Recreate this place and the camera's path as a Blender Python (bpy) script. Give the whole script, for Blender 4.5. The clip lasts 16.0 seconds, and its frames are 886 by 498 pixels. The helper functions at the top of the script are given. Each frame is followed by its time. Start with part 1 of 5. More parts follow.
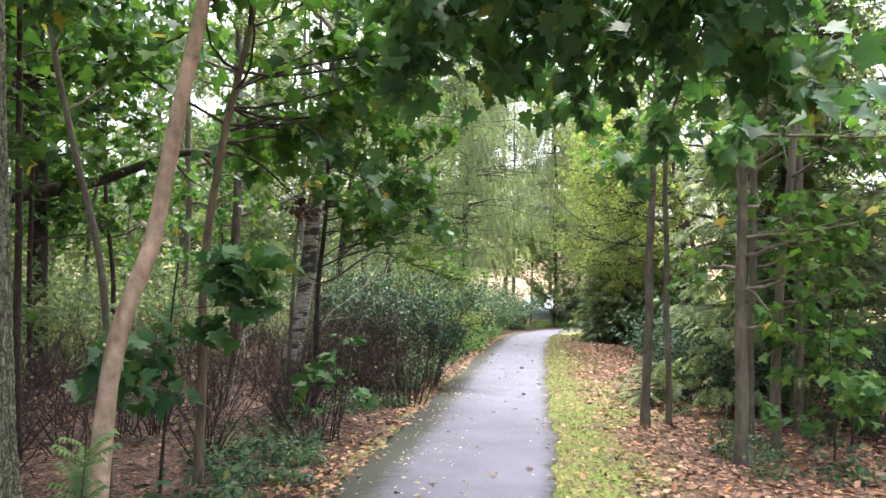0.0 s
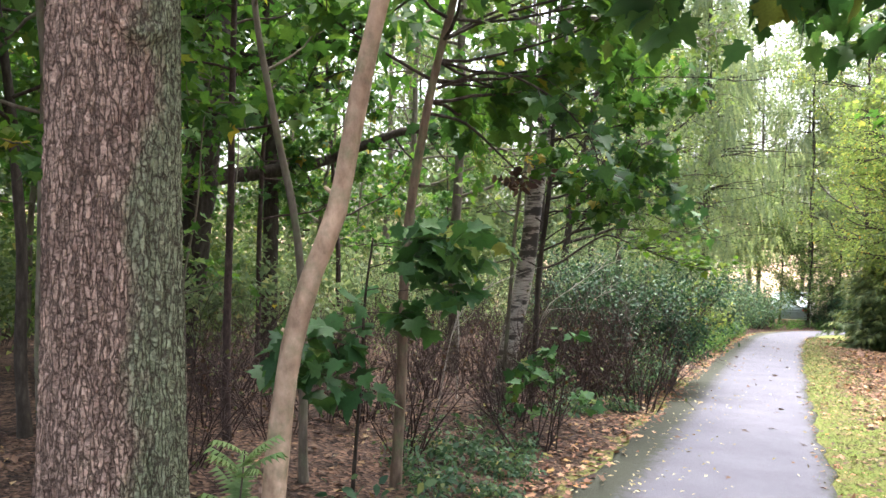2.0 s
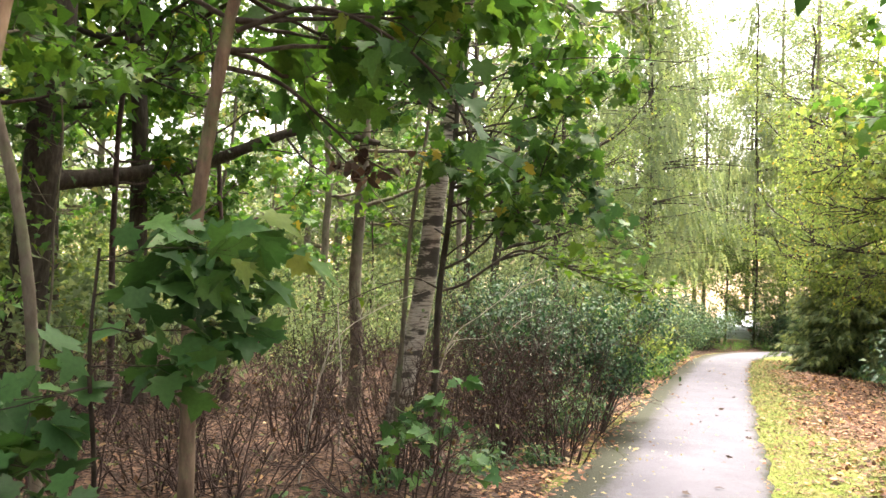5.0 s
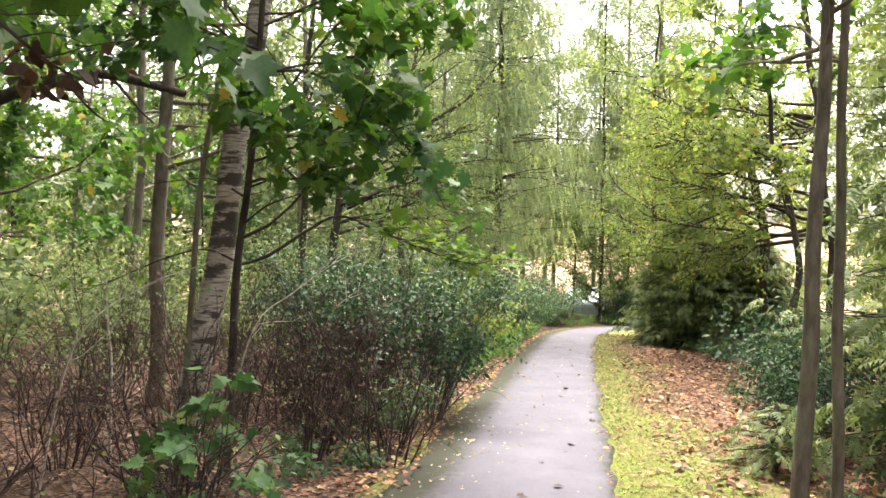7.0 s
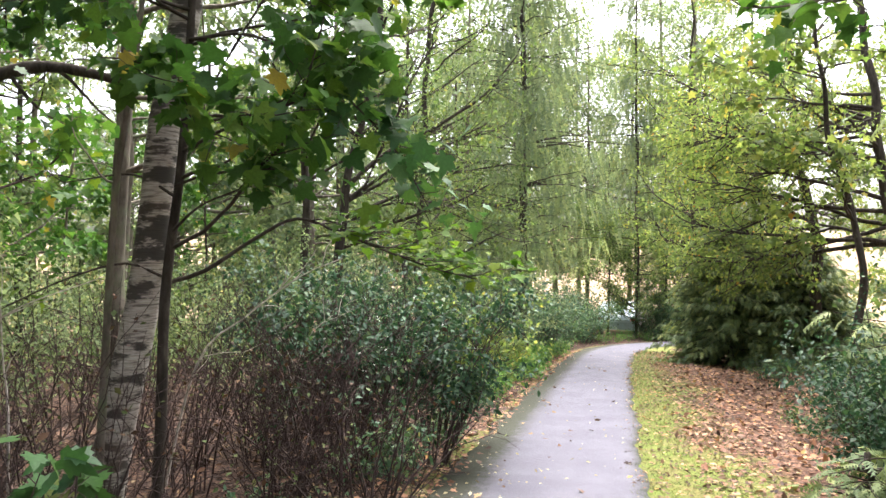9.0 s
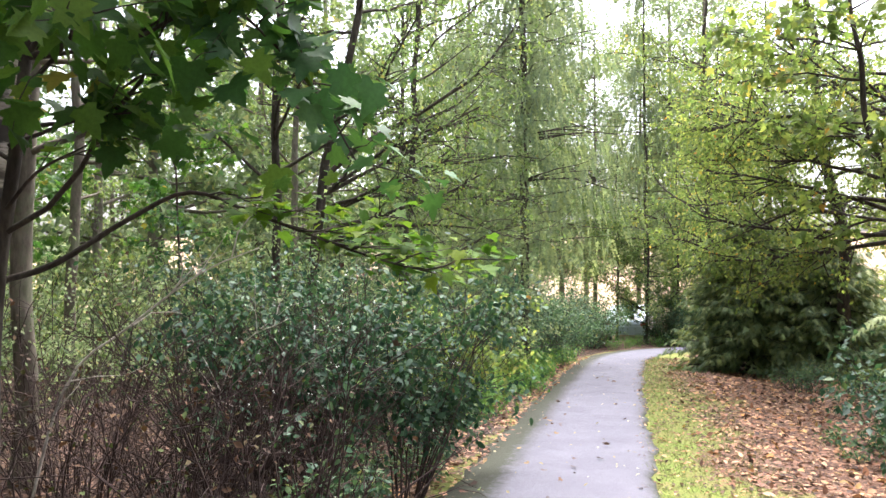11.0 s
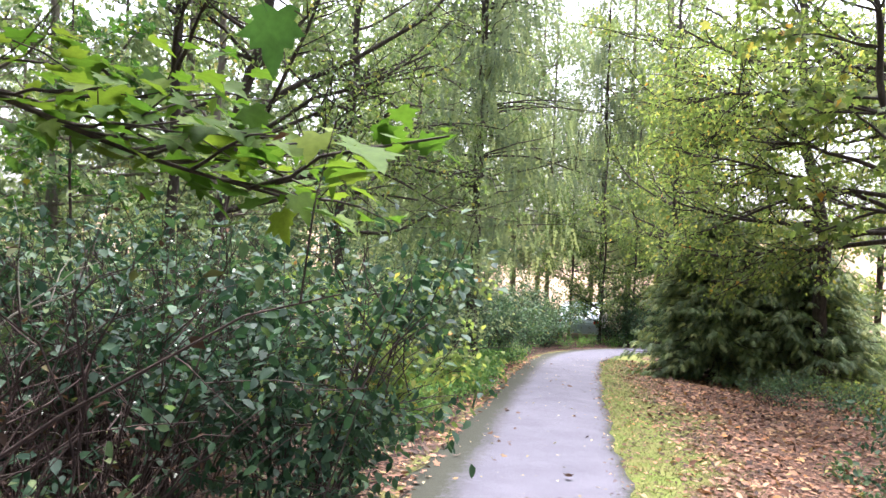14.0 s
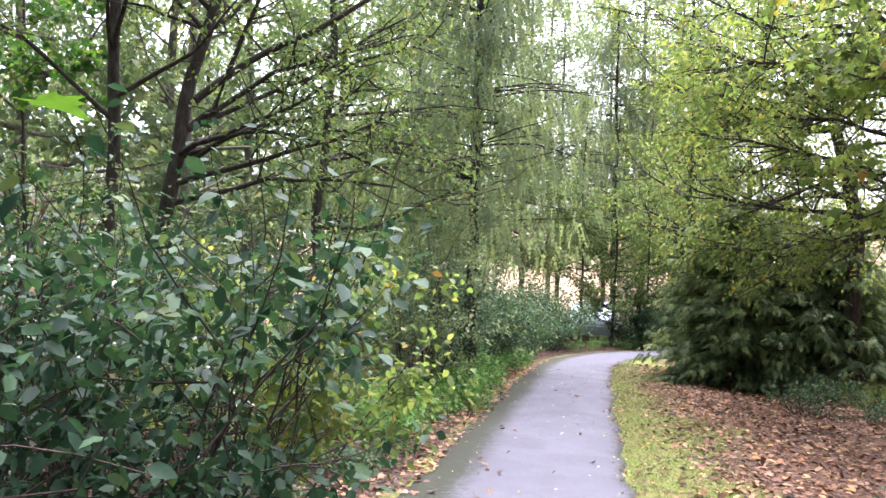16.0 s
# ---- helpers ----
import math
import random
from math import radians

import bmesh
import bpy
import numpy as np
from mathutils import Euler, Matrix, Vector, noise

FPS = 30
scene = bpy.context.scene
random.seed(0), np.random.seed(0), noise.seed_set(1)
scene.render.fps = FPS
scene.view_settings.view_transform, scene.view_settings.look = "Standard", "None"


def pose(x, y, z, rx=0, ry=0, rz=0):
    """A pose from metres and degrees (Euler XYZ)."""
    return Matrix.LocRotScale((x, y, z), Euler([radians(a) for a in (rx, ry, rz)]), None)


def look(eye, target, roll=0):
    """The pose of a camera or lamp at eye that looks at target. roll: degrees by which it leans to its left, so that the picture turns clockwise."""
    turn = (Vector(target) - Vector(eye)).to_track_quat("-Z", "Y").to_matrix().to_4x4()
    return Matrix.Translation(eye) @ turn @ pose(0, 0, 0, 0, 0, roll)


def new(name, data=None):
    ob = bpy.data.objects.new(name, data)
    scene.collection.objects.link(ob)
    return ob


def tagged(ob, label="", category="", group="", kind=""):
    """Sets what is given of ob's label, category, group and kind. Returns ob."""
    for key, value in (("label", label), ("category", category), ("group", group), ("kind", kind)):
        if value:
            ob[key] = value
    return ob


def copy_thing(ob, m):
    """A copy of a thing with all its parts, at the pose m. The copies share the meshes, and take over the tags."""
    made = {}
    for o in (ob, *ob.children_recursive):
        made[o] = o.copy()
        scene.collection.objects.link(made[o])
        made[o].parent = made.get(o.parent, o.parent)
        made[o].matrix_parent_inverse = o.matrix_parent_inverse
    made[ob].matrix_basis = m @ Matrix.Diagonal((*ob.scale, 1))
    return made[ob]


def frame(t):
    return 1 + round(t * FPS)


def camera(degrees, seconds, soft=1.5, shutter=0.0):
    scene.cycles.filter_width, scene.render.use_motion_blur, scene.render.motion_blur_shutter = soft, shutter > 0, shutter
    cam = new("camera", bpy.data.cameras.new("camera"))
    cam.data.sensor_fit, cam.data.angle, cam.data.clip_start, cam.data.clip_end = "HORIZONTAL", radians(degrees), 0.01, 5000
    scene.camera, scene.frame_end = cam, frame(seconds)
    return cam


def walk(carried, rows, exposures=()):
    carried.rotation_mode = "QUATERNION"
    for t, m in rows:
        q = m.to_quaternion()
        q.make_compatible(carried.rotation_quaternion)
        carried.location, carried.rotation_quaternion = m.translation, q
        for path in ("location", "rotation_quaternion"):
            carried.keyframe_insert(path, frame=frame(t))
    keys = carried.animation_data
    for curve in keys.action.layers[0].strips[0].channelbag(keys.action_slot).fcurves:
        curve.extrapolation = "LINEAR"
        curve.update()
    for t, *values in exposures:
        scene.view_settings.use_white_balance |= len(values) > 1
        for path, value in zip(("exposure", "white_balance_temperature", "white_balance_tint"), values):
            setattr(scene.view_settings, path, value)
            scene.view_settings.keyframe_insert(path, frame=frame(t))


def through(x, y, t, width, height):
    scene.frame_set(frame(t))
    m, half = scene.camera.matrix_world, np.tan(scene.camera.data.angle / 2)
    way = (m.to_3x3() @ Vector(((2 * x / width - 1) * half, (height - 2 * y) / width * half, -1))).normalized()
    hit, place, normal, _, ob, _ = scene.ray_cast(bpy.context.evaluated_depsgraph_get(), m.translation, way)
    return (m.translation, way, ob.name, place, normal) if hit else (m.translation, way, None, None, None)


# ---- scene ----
cam = camera(61.0, 16.0, soft=1.5, shutter=0.15)
METRES, EYE, TILT, LEAN, TURN = 10.7, 1.6, 0.0, 0.0, 0.0
ROWS = [
    (0.0, 0.0, 0.0, 0.0, 0.0, 0.0, -0.0),
    (0.5, 0.0045, 0.0275, -0.0015, 4.92, -0.24, -0.42),
    (1.0, 0.0036, 0.0474, -0.0032, 9.02, -0.41, -0.71),
    (1.5, -0.0052, 0.0748, -0.0026, 12.96, -0.67, -0.96),
    (2.0, -0.0095, 0.1026, -0.0067, 17.23, -1.08, -1.05),
    (2.5, -0.0016, 0.1334, -0.007, 19.28, -1.44, -1.12),
    (3.0, -0.0001, 0.1581, -0.0082, 19.53, -1.12, -1.25),
    (3.5, -0.0028, 0.1849, -0.0082, 17.94, -0.13, -1.51),
    (6.0, 0.0235, 0.3334, -0.0135, 9.47, 0.15, -0.94),
    (6.5, 0.0276, 0.3595, -0.0173, 6.11, -0.82, -1.16),
    (7.0, 0.0302, 0.3921, -0.0184, 2.97, -0.99, -1.19),
    (7.5, 0.0437, 0.4257, -0.0197, 1.4, -0.73, -0.86),
    (8.0, 0.0473, 0.4565, -0.0234, 1.71, -0.4, -0.51),
    (8.5, 0.0471, 0.4924, -0.0237, 3.34, 0.04, -0.2),
    (9.0, 0.0543, 0.5266, -0.0252, 5.57, 0.21, -0.08),
    (11.5, 0.0696, 0.6967, -0.0391, 6.17, 0.65, 0.34),
    (12.0, 0.0678, 0.7279, -0.0431, 6.15, 0.75, 0.28),
    (12.5, 0.0637, 0.7597, -0.0443, 5.27, 0.95, -0.25),
    (13.0, 0.0682, 0.7897, -0.0457, 4.59, 0.8, -0.98),
    (13.5, 0.0671, 0.8227, -0.0501, 3.2, 0.47, -1.81),
    (14.0, 0.0712, 0.8564, -0.0532, 2.47, 0.01, -2.32),
    (14.5, 0.0821, 0.8854, -0.0549, 2.16, -0.32, -2.31),
    (15.0, 0.0864, 0.9176, -0.0583, 1.67, -0.46, -2.12),
    (15.5, 0.0922, 0.9496, -0.0603, 2.57, -0.23, -1.8),
    (16.0, 0.0984, 0.982, -0.0609, 3.41, 0.14, -1.58),
]
walk(cam, [(t, pose(0, 0, EYE, TILT, LEAN, TURN) @ pose(METRES * x, METRES * y, METRES * z, 90 + pitch, roll, yaw)) for t, x, y, z, yaw, pitch, roll in ROWS],
     exposures=[(0.0, 2.46, 6200, 11), (1.5, 2.56, 6300, 11), (2.5, 2.66, 6450, 10), (3.5, 2.84, 7300, 10), (6.0, 2.7, 7400, 10), (7.0, 2.54, 7150, 10), (8.5, 2.42, 6600, 11), (12.0, 2.38, 6250, 14), (16.0, 2.33, 5980, 19)])

# ---- light ----
world = bpy.data.worlds.new("sky")
scene.world = world
world.use_nodes = True
wn = world.node_tree
sky = wn.nodes.new("ShaderNodeTexSky")
sky.sky_type, sky.sun_disc = "NISHITA", False
sky.sun_elevation, sky.sun_rotation = radians(70), radians(15)
sky.air_density, sky.dust_density, sky.ozone_density = 1.0, 6.0, 1.0
pale = wn.nodes.new("ShaderNodeHueSaturation")
pale.inputs["Saturation"].default_value = 0.4
wn.links.new(sky.outputs["Color"], pale.inputs["Color"])
wn.links.new(pale.outputs["Color"], wn.nodes["Background"].inputs["Color"])
wn.nodes["Background"].inputs["Strength"].default_value = 0.15

sun_data = bpy.data.lights.new("sun", "SUN")
sun_data.energy, sun_data.angle, sun_data.color = 1.5, radians(35), (1.0, 0.96, 0.9)
sun = new("sun", sun_data)
sun.matrix_world = look((0, 0, 40), (-math.sin(radians(15)) * 14.6, -math.cos(radians(15)) * 14.6, 0))


# ---- materials ----
def shader(name):
    m = bpy.data.materials.new(name)
    m.use_nodes = True
    nt = m.node_tree
    return m, nt, nt.nodes["Principled BSDF"]


def node(nt, kind, **values):
    n = nt.nodes.new("ShaderNode" + kind)
    for key, value in values.items():
        n.inputs[key.replace("_", " ")].default_value = value
    return n


def ramp(nt, source, stops):
    r = nt.nodes.new("ShaderNodeValToRGB")
    e = r.color_ramp.elements
    while len(e) < len(stops):
        e.new(0.5)
    for el, (p, c) in zip(e, stops):
        el.position, el.color = p, (*c, 1)
    nt.links.new(source, r.inputs["Fac"])
    return r.outputs["Color"]


def mixed(nt, fac, a, b, blend="MIX"):
    m = nt.nodes.new("ShaderNodeMix")
    m.data_type, m.blend_type = "RGBA", blend
    for sock, v in ((m.inputs[0], fac), (m.inputs[6], a), (m.inputs[7], b)):
        if hasattr(v, "is_linked"):
            nt.links.new(v, sock)
        else:
            sock.default_value = v if isinstance(v, (int, float)) else (*v, 1)
    return m.outputs[2]


def relief(nt, bsdf, height, strength, distance):
    b = node(nt, "Bump", Strength=strength, Distance=distance)
    nt.links.new(height, b.inputs["Height"])
    nt.links.new(b.outputs["Normal"], bsdf.inputs["Normal"])


def coords(nt, scale, what="Object"):
    tc = nt.nodes.new("ShaderNodeTexCoord")
    mp = node(nt, "Mapping", Scale=scale)
    nt.links.new(tc.outputs[what], mp.inputs["Vector"])
    return mp.outputs["Vector"]


def noise_of(nt, vec, scale, detail=4.0, rough=0.6):
    n = node(nt, "TexNoise", Scale=scale, Detail=detail, Roughness=rough)
    nt.links.new(vec, n.inputs["Vector"])
    return n.outputs["Fac"]


def leaf_material(name, stops, through=0.45, rough=0.55, glow=(1.3, 1.3, 0.8), gloss=0.2):
    """Thin leaves: each island takes its own tone; light passes through."""
    m, nt, b = shader(name)
    geo, info = nt.nodes.new("ShaderNodeNewGeometry"), nt.nodes.new("ShaderNodeObjectInfo")
    add = nt.nodes.new("ShaderNodeMath")
    add.operation = "ADD"
    nt.links.new(geo.outputs["Random Per Island"], add.inputs[0])
    nt.links.new(info.outputs["Random"], add.inputs[1])
    fract = nt.nodes.new("ShaderNodeMath")
    fract.operation = "FRACT"
    nt.links.new(add.outputs[0], fract.inputs[0])
    tone = ramp(nt, fract.outputs[0], stops)
    v = coords(nt, (1, 1, 1))
    patch = ramp(nt, noise_of(nt, v, 1.3, 2), [(0.3, (0.72, 0.76, 0.8)), (0.7, (1.2, 1.15, 1.0))])
    tone = mixed(nt, 1.0, tone, patch, "MULTIPLY")
    vein = ramp(nt, noise_of(nt, v, 60, 3), [(0.3, (0.82, 0.82, 0.82)), (0.7, (1.12, 1.12, 1.12))])
    tone = mixed(nt, 1.0, tone, vein, "MULTIPLY")
    nt.links.new(tone, b.inputs["Base Color"])
    b.inputs["Roughness"].default_value = rough
    b.inputs["Specular IOR Level"].default_value = gloss
    t = nt.nodes.new("ShaderNodeBsdfTranslucent")
    nt.links.new(mixed(nt, 1.0, tone, glow, "MULTIPLY"), t.inputs["Color"])
    mx = nt.nodes.new("ShaderNodeMixShader")
    mx.inputs[0].default_value = through
    nt.links.new(b.outputs[0], mx.inputs[1])
    nt.links.new(t.outputs[0], mx.inputs[2])
    nt.links.new(mx.outputs[0], nt.nodes["Material Output"].inputs["Surface"])
    return m


def bark_material(name, dark, mid, light, stretch=0.18, scale=14.0, moss=0.0, bump=0.6, depth=0.012):
    m, nt, b = shader(name)
    v = coords(nt, (1, 1, stretch))
    big = noise_of(nt, v, scale * 0.25, 3)
    fine = noise_of(nt, v, scale, 6, 0.7)
    tone = ramp(nt, fine, [(0.25, dark), (0.5, mid), (0.78, light)])
    tone = mixed(nt, 1.0, tone, ramp(nt, big, [(0.3, (0.7, 0.7, 0.7)), (0.7, (1.2, 1.2, 1.2))]), "MULTIPLY")
    if moss:
        w = coords(nt, (1, 1, 1))
        spots = noise_of(nt, w, 5, 6, 0.7)
        tone = mixed(nt, ramp(nt, spots, [(0.5 - moss * 0.1, (0, 0, 0)), (0.72, (0.75, 0.75, 0.75))]), tone, (0.13, 0.16, 0.085))
    nt.links.new(tone, b.inputs["Base Color"])
    b.inputs["Roughness"].default_value = 0.92
    b.inputs["Specular IOR Level"].default_value = 0.2
    relief(nt, b, fine, bump, depth)
    return m


def plated_bark():
    """Oak: long rough ridges parted by dark fissures, lichen on one side."""
    m, nt, b = shader("oak_bark")
    w = coords(nt, (1, 1, 0.6))
    fine = noise_of(nt, w, 90, 6, 0.75)
    big = noise_of(nt, w, 3.0, 4)

    warp = node(nt, "TexNoise", Scale=16.0, Detail=4.0, Roughness=0.65)
    nt.links.new(w, warp.inputs["Vector"])
    bent = nt.nodes.new("ShaderNodeVectorMath")
    bent.operation = "MULTIPLY_ADD"
    nt.links.new(warp.outputs["Color"], bent.inputs[0])
    bent.inputs[1].default_value = (0.03, 0.03, 0.03)
    nt.links.new(coords(nt, (1, 1, 0.2)), bent.inputs[2])

    def plates(scale, lo, hi, floor_tone):
        """Long plates with dark fissures between them; also each plate's own tone."""
        edge = node(nt, "TexVoronoi", Scale=scale, Randomness=1.0)
        edge.feature = "DISTANCE_TO_EDGE"
        cell = node(nt, "TexVoronoi", Scale=scale, Randomness=1.0)
        for x in (edge, cell):
            nt.links.new(bent.outputs[0], x.inputs["Vector"])
        return ramp(nt, edge.outputs["Distance"], [(lo, (floor_tone,) * 3), (hi, (1, 1, 1))]), cell.outputs["Color"]
    plate, own = plates(40, 0.0, 0.12, 0.16)
    sub = ramp(nt, noise_of(nt, coords(nt, (1, 1, 1.3)), 42, 4, 0.65), [(0.36, (0.35, 0.35, 0.35)), (0.52, (1, 1, 1))])
    plate = mixed(nt, 1.0, plate, sub, "MULTIPLY")
    tone = ramp(nt, fine, [(0.25, (0.25, 0.175, 0.145)), (0.5, (0.43, 0.315, 0.265)), (0.75, (0.62, 0.5, 0.43))])
    bw = nt.nodes.new("ShaderNodeRGBToBW")
    nt.links.new(own, bw.inputs[0])
    tone = mixed(nt, 1.0, tone, ramp(nt, bw.outputs[0], [(0.2, (0.7, 0.68, 0.68)), (0.8, (1.22, 1.2, 1.18))]), "MULTIPLY")
    tone = mixed(nt, 1.0, tone, ramp(nt, big, [(0.3, (0.72, 0.7, 0.7)), (0.7, (1.18, 1.16, 1.15))]), "MULTIPLY")
    geo = nt.nodes.new("ShaderNodeNewGeometry")
    sep = nt.nodes.new("ShaderNodeSeparateXYZ")
    nt.links.new(geo.outputs["Position"], sep.inputs[0])
    side = nt.nodes.new("ShaderNodeMath")
    side.operation, side.inputs[1].default_value = "MULTIPLY_ADD", 1.1
    facing = nt.nodes.new("ShaderNodeMath")
    facing.operation = "ADD"
    nt.links.new(sep.outputs["X"], facing.inputs[0])
    nt.links.new(sep.outputs["Y"], facing.inputs[1])
    centred = nt.nodes.new("ShaderNodeMath")
    centred.operation, centred.inputs[1].default_value = "ADD", 2.80 - 4.24
    nt.links.new(facing.outputs[0], centred.inputs[0])
    nt.links.new(centred.outputs[0], side.inputs[0])
    nt.links.new(big, side.inputs[2])
    lichen = ramp(nt, side.outputs[0], [(0.5, (0, 0, 0)), (0.66, (0.9, 0.9, 0.9))])
    tone = mixed(nt, lichen, tone, mixed(nt, fine, (0.14, 0.17, 0.105), (0.34, 0.385, 0.26)))
    tone = mixed(nt, plate, (0.06, 0.043, 0.037), tone)
    nt.links.new(tone, b.inputs["Base Color"])
    b.inputs["Roughness"].default_value = 0.95
    b.inputs["Specular IOR Level"].default_value = 0.15
    relief(nt, b, mixed(nt, 0.2, plate, fine), 1.0, 0.025)
    return m


def birch_material():
    m, nt, b = shader("birch_bark")
    v = coords(nt, (1, 1, 3.2))
    w = coords(nt, (1, 1, 1))
    bands = noise_of(nt, v, 3.2, 5, 0.65)
    fine = noise_of(nt, coords(nt, (1, 1, 9)), 11, 4, 0.6)
    tone = ramp(nt, fine, [(0.3, (0.13, 0.10, 0.085)), (0.42, (0.33, 0.29, 0.255)), (0.7, (0.52, 0.475, 0.425))])
    dark = ramp(nt, bands, [(0.5, (0, 0, 0)), (0.57, (0.95, 0.95, 0.95))])
    tone = mixed(nt, dark, tone, (0.03, 0.025, 0.022))
    lines = noise_of(nt, coords(nt, (1, 1, 16)), 5, 3, 0.6)
    tone = mixed(nt, ramp(nt, lines, [(0.55, (0, 0, 0)), (0.62, (0.7, 0.7, 0.7))]), tone, (0.06, 0.048, 0.04))
    peel = ramp(nt, noise_of(nt, w, 4, 3), [(0.5, (0, 0, 0)), (0.7, (0.35, 0.35, 0.35))])
    tone = mixed(nt, peel, tone, (0.16, 0.11, 0.075))
    nt.links.new(tone, b.inputs["Base Color"])
    b.inputs["Roughness"].default_value = 0.8
    relief(nt, b, bands, 0.5, 0.01)
    return m


def ground_material():
    """Forest floor of humus and rotten leaves; mossy turf where the attribute says so."""
    m, nt, b = shader("forest_floor")
    v = coords(nt, (1, 1, 1))
    vor = node(nt, "TexVoronoi", Scale=30.0, Randomness=1.0)
    nt.links.new(v, vor.inputs["Vector"])
    sep = nt.nodes.new("ShaderNodeSeparateColor")
    nt.links.new(vor.outputs["Color"], sep.inputs["Color"])
    litter = ramp(nt, sep.outputs[0], [(0.0, (0.025, 0.017, 0.015)), (0.35, (0.075, 0.048, 0.037)), (0.65, (0.145, 0.09, 0.065)), (1.0, (0.25, 0.16, 0.115))])
    soil = ramp(nt, noise_of(nt, v, 2.2, 5), [(0.35, (0.28, 0.28, 0.29)), (0.7, (0.95, 0.9, 0.9))])
    litter = mixed(nt, 1.0, litter, soil, "MULTIPLY")
    dry = nt.nodes.new("ShaderNodeAttribute")
    dry.attribute_name = "dry"
    crisp = ramp(nt, sep.outputs[0], [(0.0, (0.04, 0.023, 0.019)), (0.35, (0.11, 0.062, 0.046)), (0.65, (0.19, 0.11, 0.077)), (1.0, (0.31, 0.19, 0.13))])
    litter = mixed(nt, dry.outputs["Fac"], litter, mixed(nt, 0.6, crisp, mixed(nt, 1.0, crisp, soil, "MULTIPLY")))
    att = nt.nodes.new("ShaderNodeAttribute")
    att.attribute_name = "turf"
    n1 = noise_of(nt, v, 3.0, 6, 0.7)
    turf = ramp(nt, noise_of(nt, v, 45, 4, 0.7), [(0.3, (0.055, 0.08, 0.022)), (0.5, (0.12, 0.158, 0.034)), (0.75, (0.21, 0.225, 0.06))])
    turf = mixed(nt, ramp(nt, n1, [(0.42, (0, 0, 0)), (0.62, (0.8, 0.8, 0.8))]), turf, (0.165, 0.135, 0.06))
    m1 = nt.nodes.new("ShaderNodeMath")
    m1.operation, m1.inputs[1].default_value = "ADD", -0.5
    nt.links.new(n1, m1.inputs[0])
    m2 = nt.nodes.new("ShaderNodeMath")
    m2.operation, m2.inputs[1].default_value = "MULTIPLY_ADD", 2.6
    nt.links.new(m1.outputs[0], m2.inputs[0])
    nt.links.new(att.outputs["Fac"], m2.inputs[2])
    tone = mixed(nt, ramp(nt, m2.outputs[0], [(0.35, (0, 0, 0)), (0.65, (1, 1, 1))]), litter, turf)
    far = nt.nodes.new("ShaderNodeAttribute")
    far.attribute_name = "field"
    straw = ramp(nt, noise_of(nt, v, 0.3, 6), [(0.3, (0.25, 0.165, 0.105)), (0.7, (0.36, 0.26, 0.175))])
    tone = mixed(nt, far.outputs["Fac"], tone, straw)
    nt.links.new(tone, b.inputs["Base Color"])
    b.inputs["Roughness"].default_value = 0.95
    b.inputs["Specular IOR Level"].default_value = 0.15
    relief(nt, b, vor.outputs["Distance"], 0.6, 0.03)
    return m


def asphalt_material():
    m, nt, b = shader("worn_asphalt")
    v = coords(nt, (1, 1, 1))
    grit = noise_of(nt, v, 110, 6, 0.85)
    blot = noise_of(nt, v, 1.6, 5, 0.6)
    tone = ramp(nt, grit, [(0.28, (0.052, 0.051, 0.062)), (0.5, (0.11, 0.107, 0.132)), (0.75, (0.185, 0.18, 0.215))])
    tone = mixed(nt, 1.0, tone, ramp(nt, blot, [(0.3, (0.80, 0.80, 0.82)), (0.7, (1.12, 1.1, 1.1))]), "MULTIPLY")
    att = nt.nodes.new("ShaderNodeAttribute")
    att.attribute_name = "edge"
    rag = noise_of(nt, v, 11, 8, 0.8)
    ma = nt.nodes.new("ShaderNodeMath")
    ma.operation, ma.inputs[1].default_value = "MULTIPLY", 2.3
    nt.links.new(att.outputs["Fac"], ma.inputs[0])
    mb = nt.nodes.new("ShaderNodeMath")
    mb.operation = "MULTIPLY"
    nt.links.new(ma.outputs[0], mb.inputs[0])
    nt.links.new(rag, mb.inputs[1])
    moss = ramp(nt, mb.outputs[0], [(0.42, (0, 0, 0)), (0.95, (0.93, 0.93, 0.93))])
    tone = mixed(nt, moss, tone, (0.034, 0.037, 0.023))
    nt.links.new(tone, b.inputs["Base Color"])
    b.inputs["Roughness"].default_value = 0.9
    b.inputs["Specular IOR Level"].default_value = 0.25
    relief(nt, b, grit, 0.6, 0.008)
    return m


MAPLE = leaf_material("maple_leaf", [(0.0, (0.035, 0.09, 0.026)), (0.45, (0.06, 0.145, 0.032)), (0.9, (0.10, 0.195, 0.038)), (0.985, (0.15, 0.22, 0.045)), (1.0, (0.42, 0.32, 0.05))], 0.48)
MAPLE_DARK = leaf_material("dark_maple_leaf", [(0.0, (0.032, 0.086, 0.036)), (0.5, (0.05, 0.128, 0.042)), (0.95, (0.08, 0.175, 0.048)), (1.0, (0.2, 0.23, 0.05))], 0.3, 0.5, gloss=0.25)
# Lighter than the near leaves: far haze and open light put into the colour.
FAR_LEAF = leaf_material("hazed_far_leaf", [(0.0, (0.12, 0.17, 0.095)), (0.5, (0.185, 0.245, 0.13)), (0.95, (0.27, 0.32, 0.17)), (1.0, (0.4, 0.36, 0.16))], 0.5, glow=(1.2, 1.25, 0.95))
LIME = leaf_material("hornbeam_leaf", [(0.0, (0.09, 0.14, 0.05)), (0.5, (0.15, 0.21, 0.072)), (0.93, (0.22, 0.26, 0.095)), (0.99, (0.32, 0.28, 0.08)), (1.0, (0.42, 0.2, 0.05))], 0.58, glow=(1.45, 1.45, 0.85))
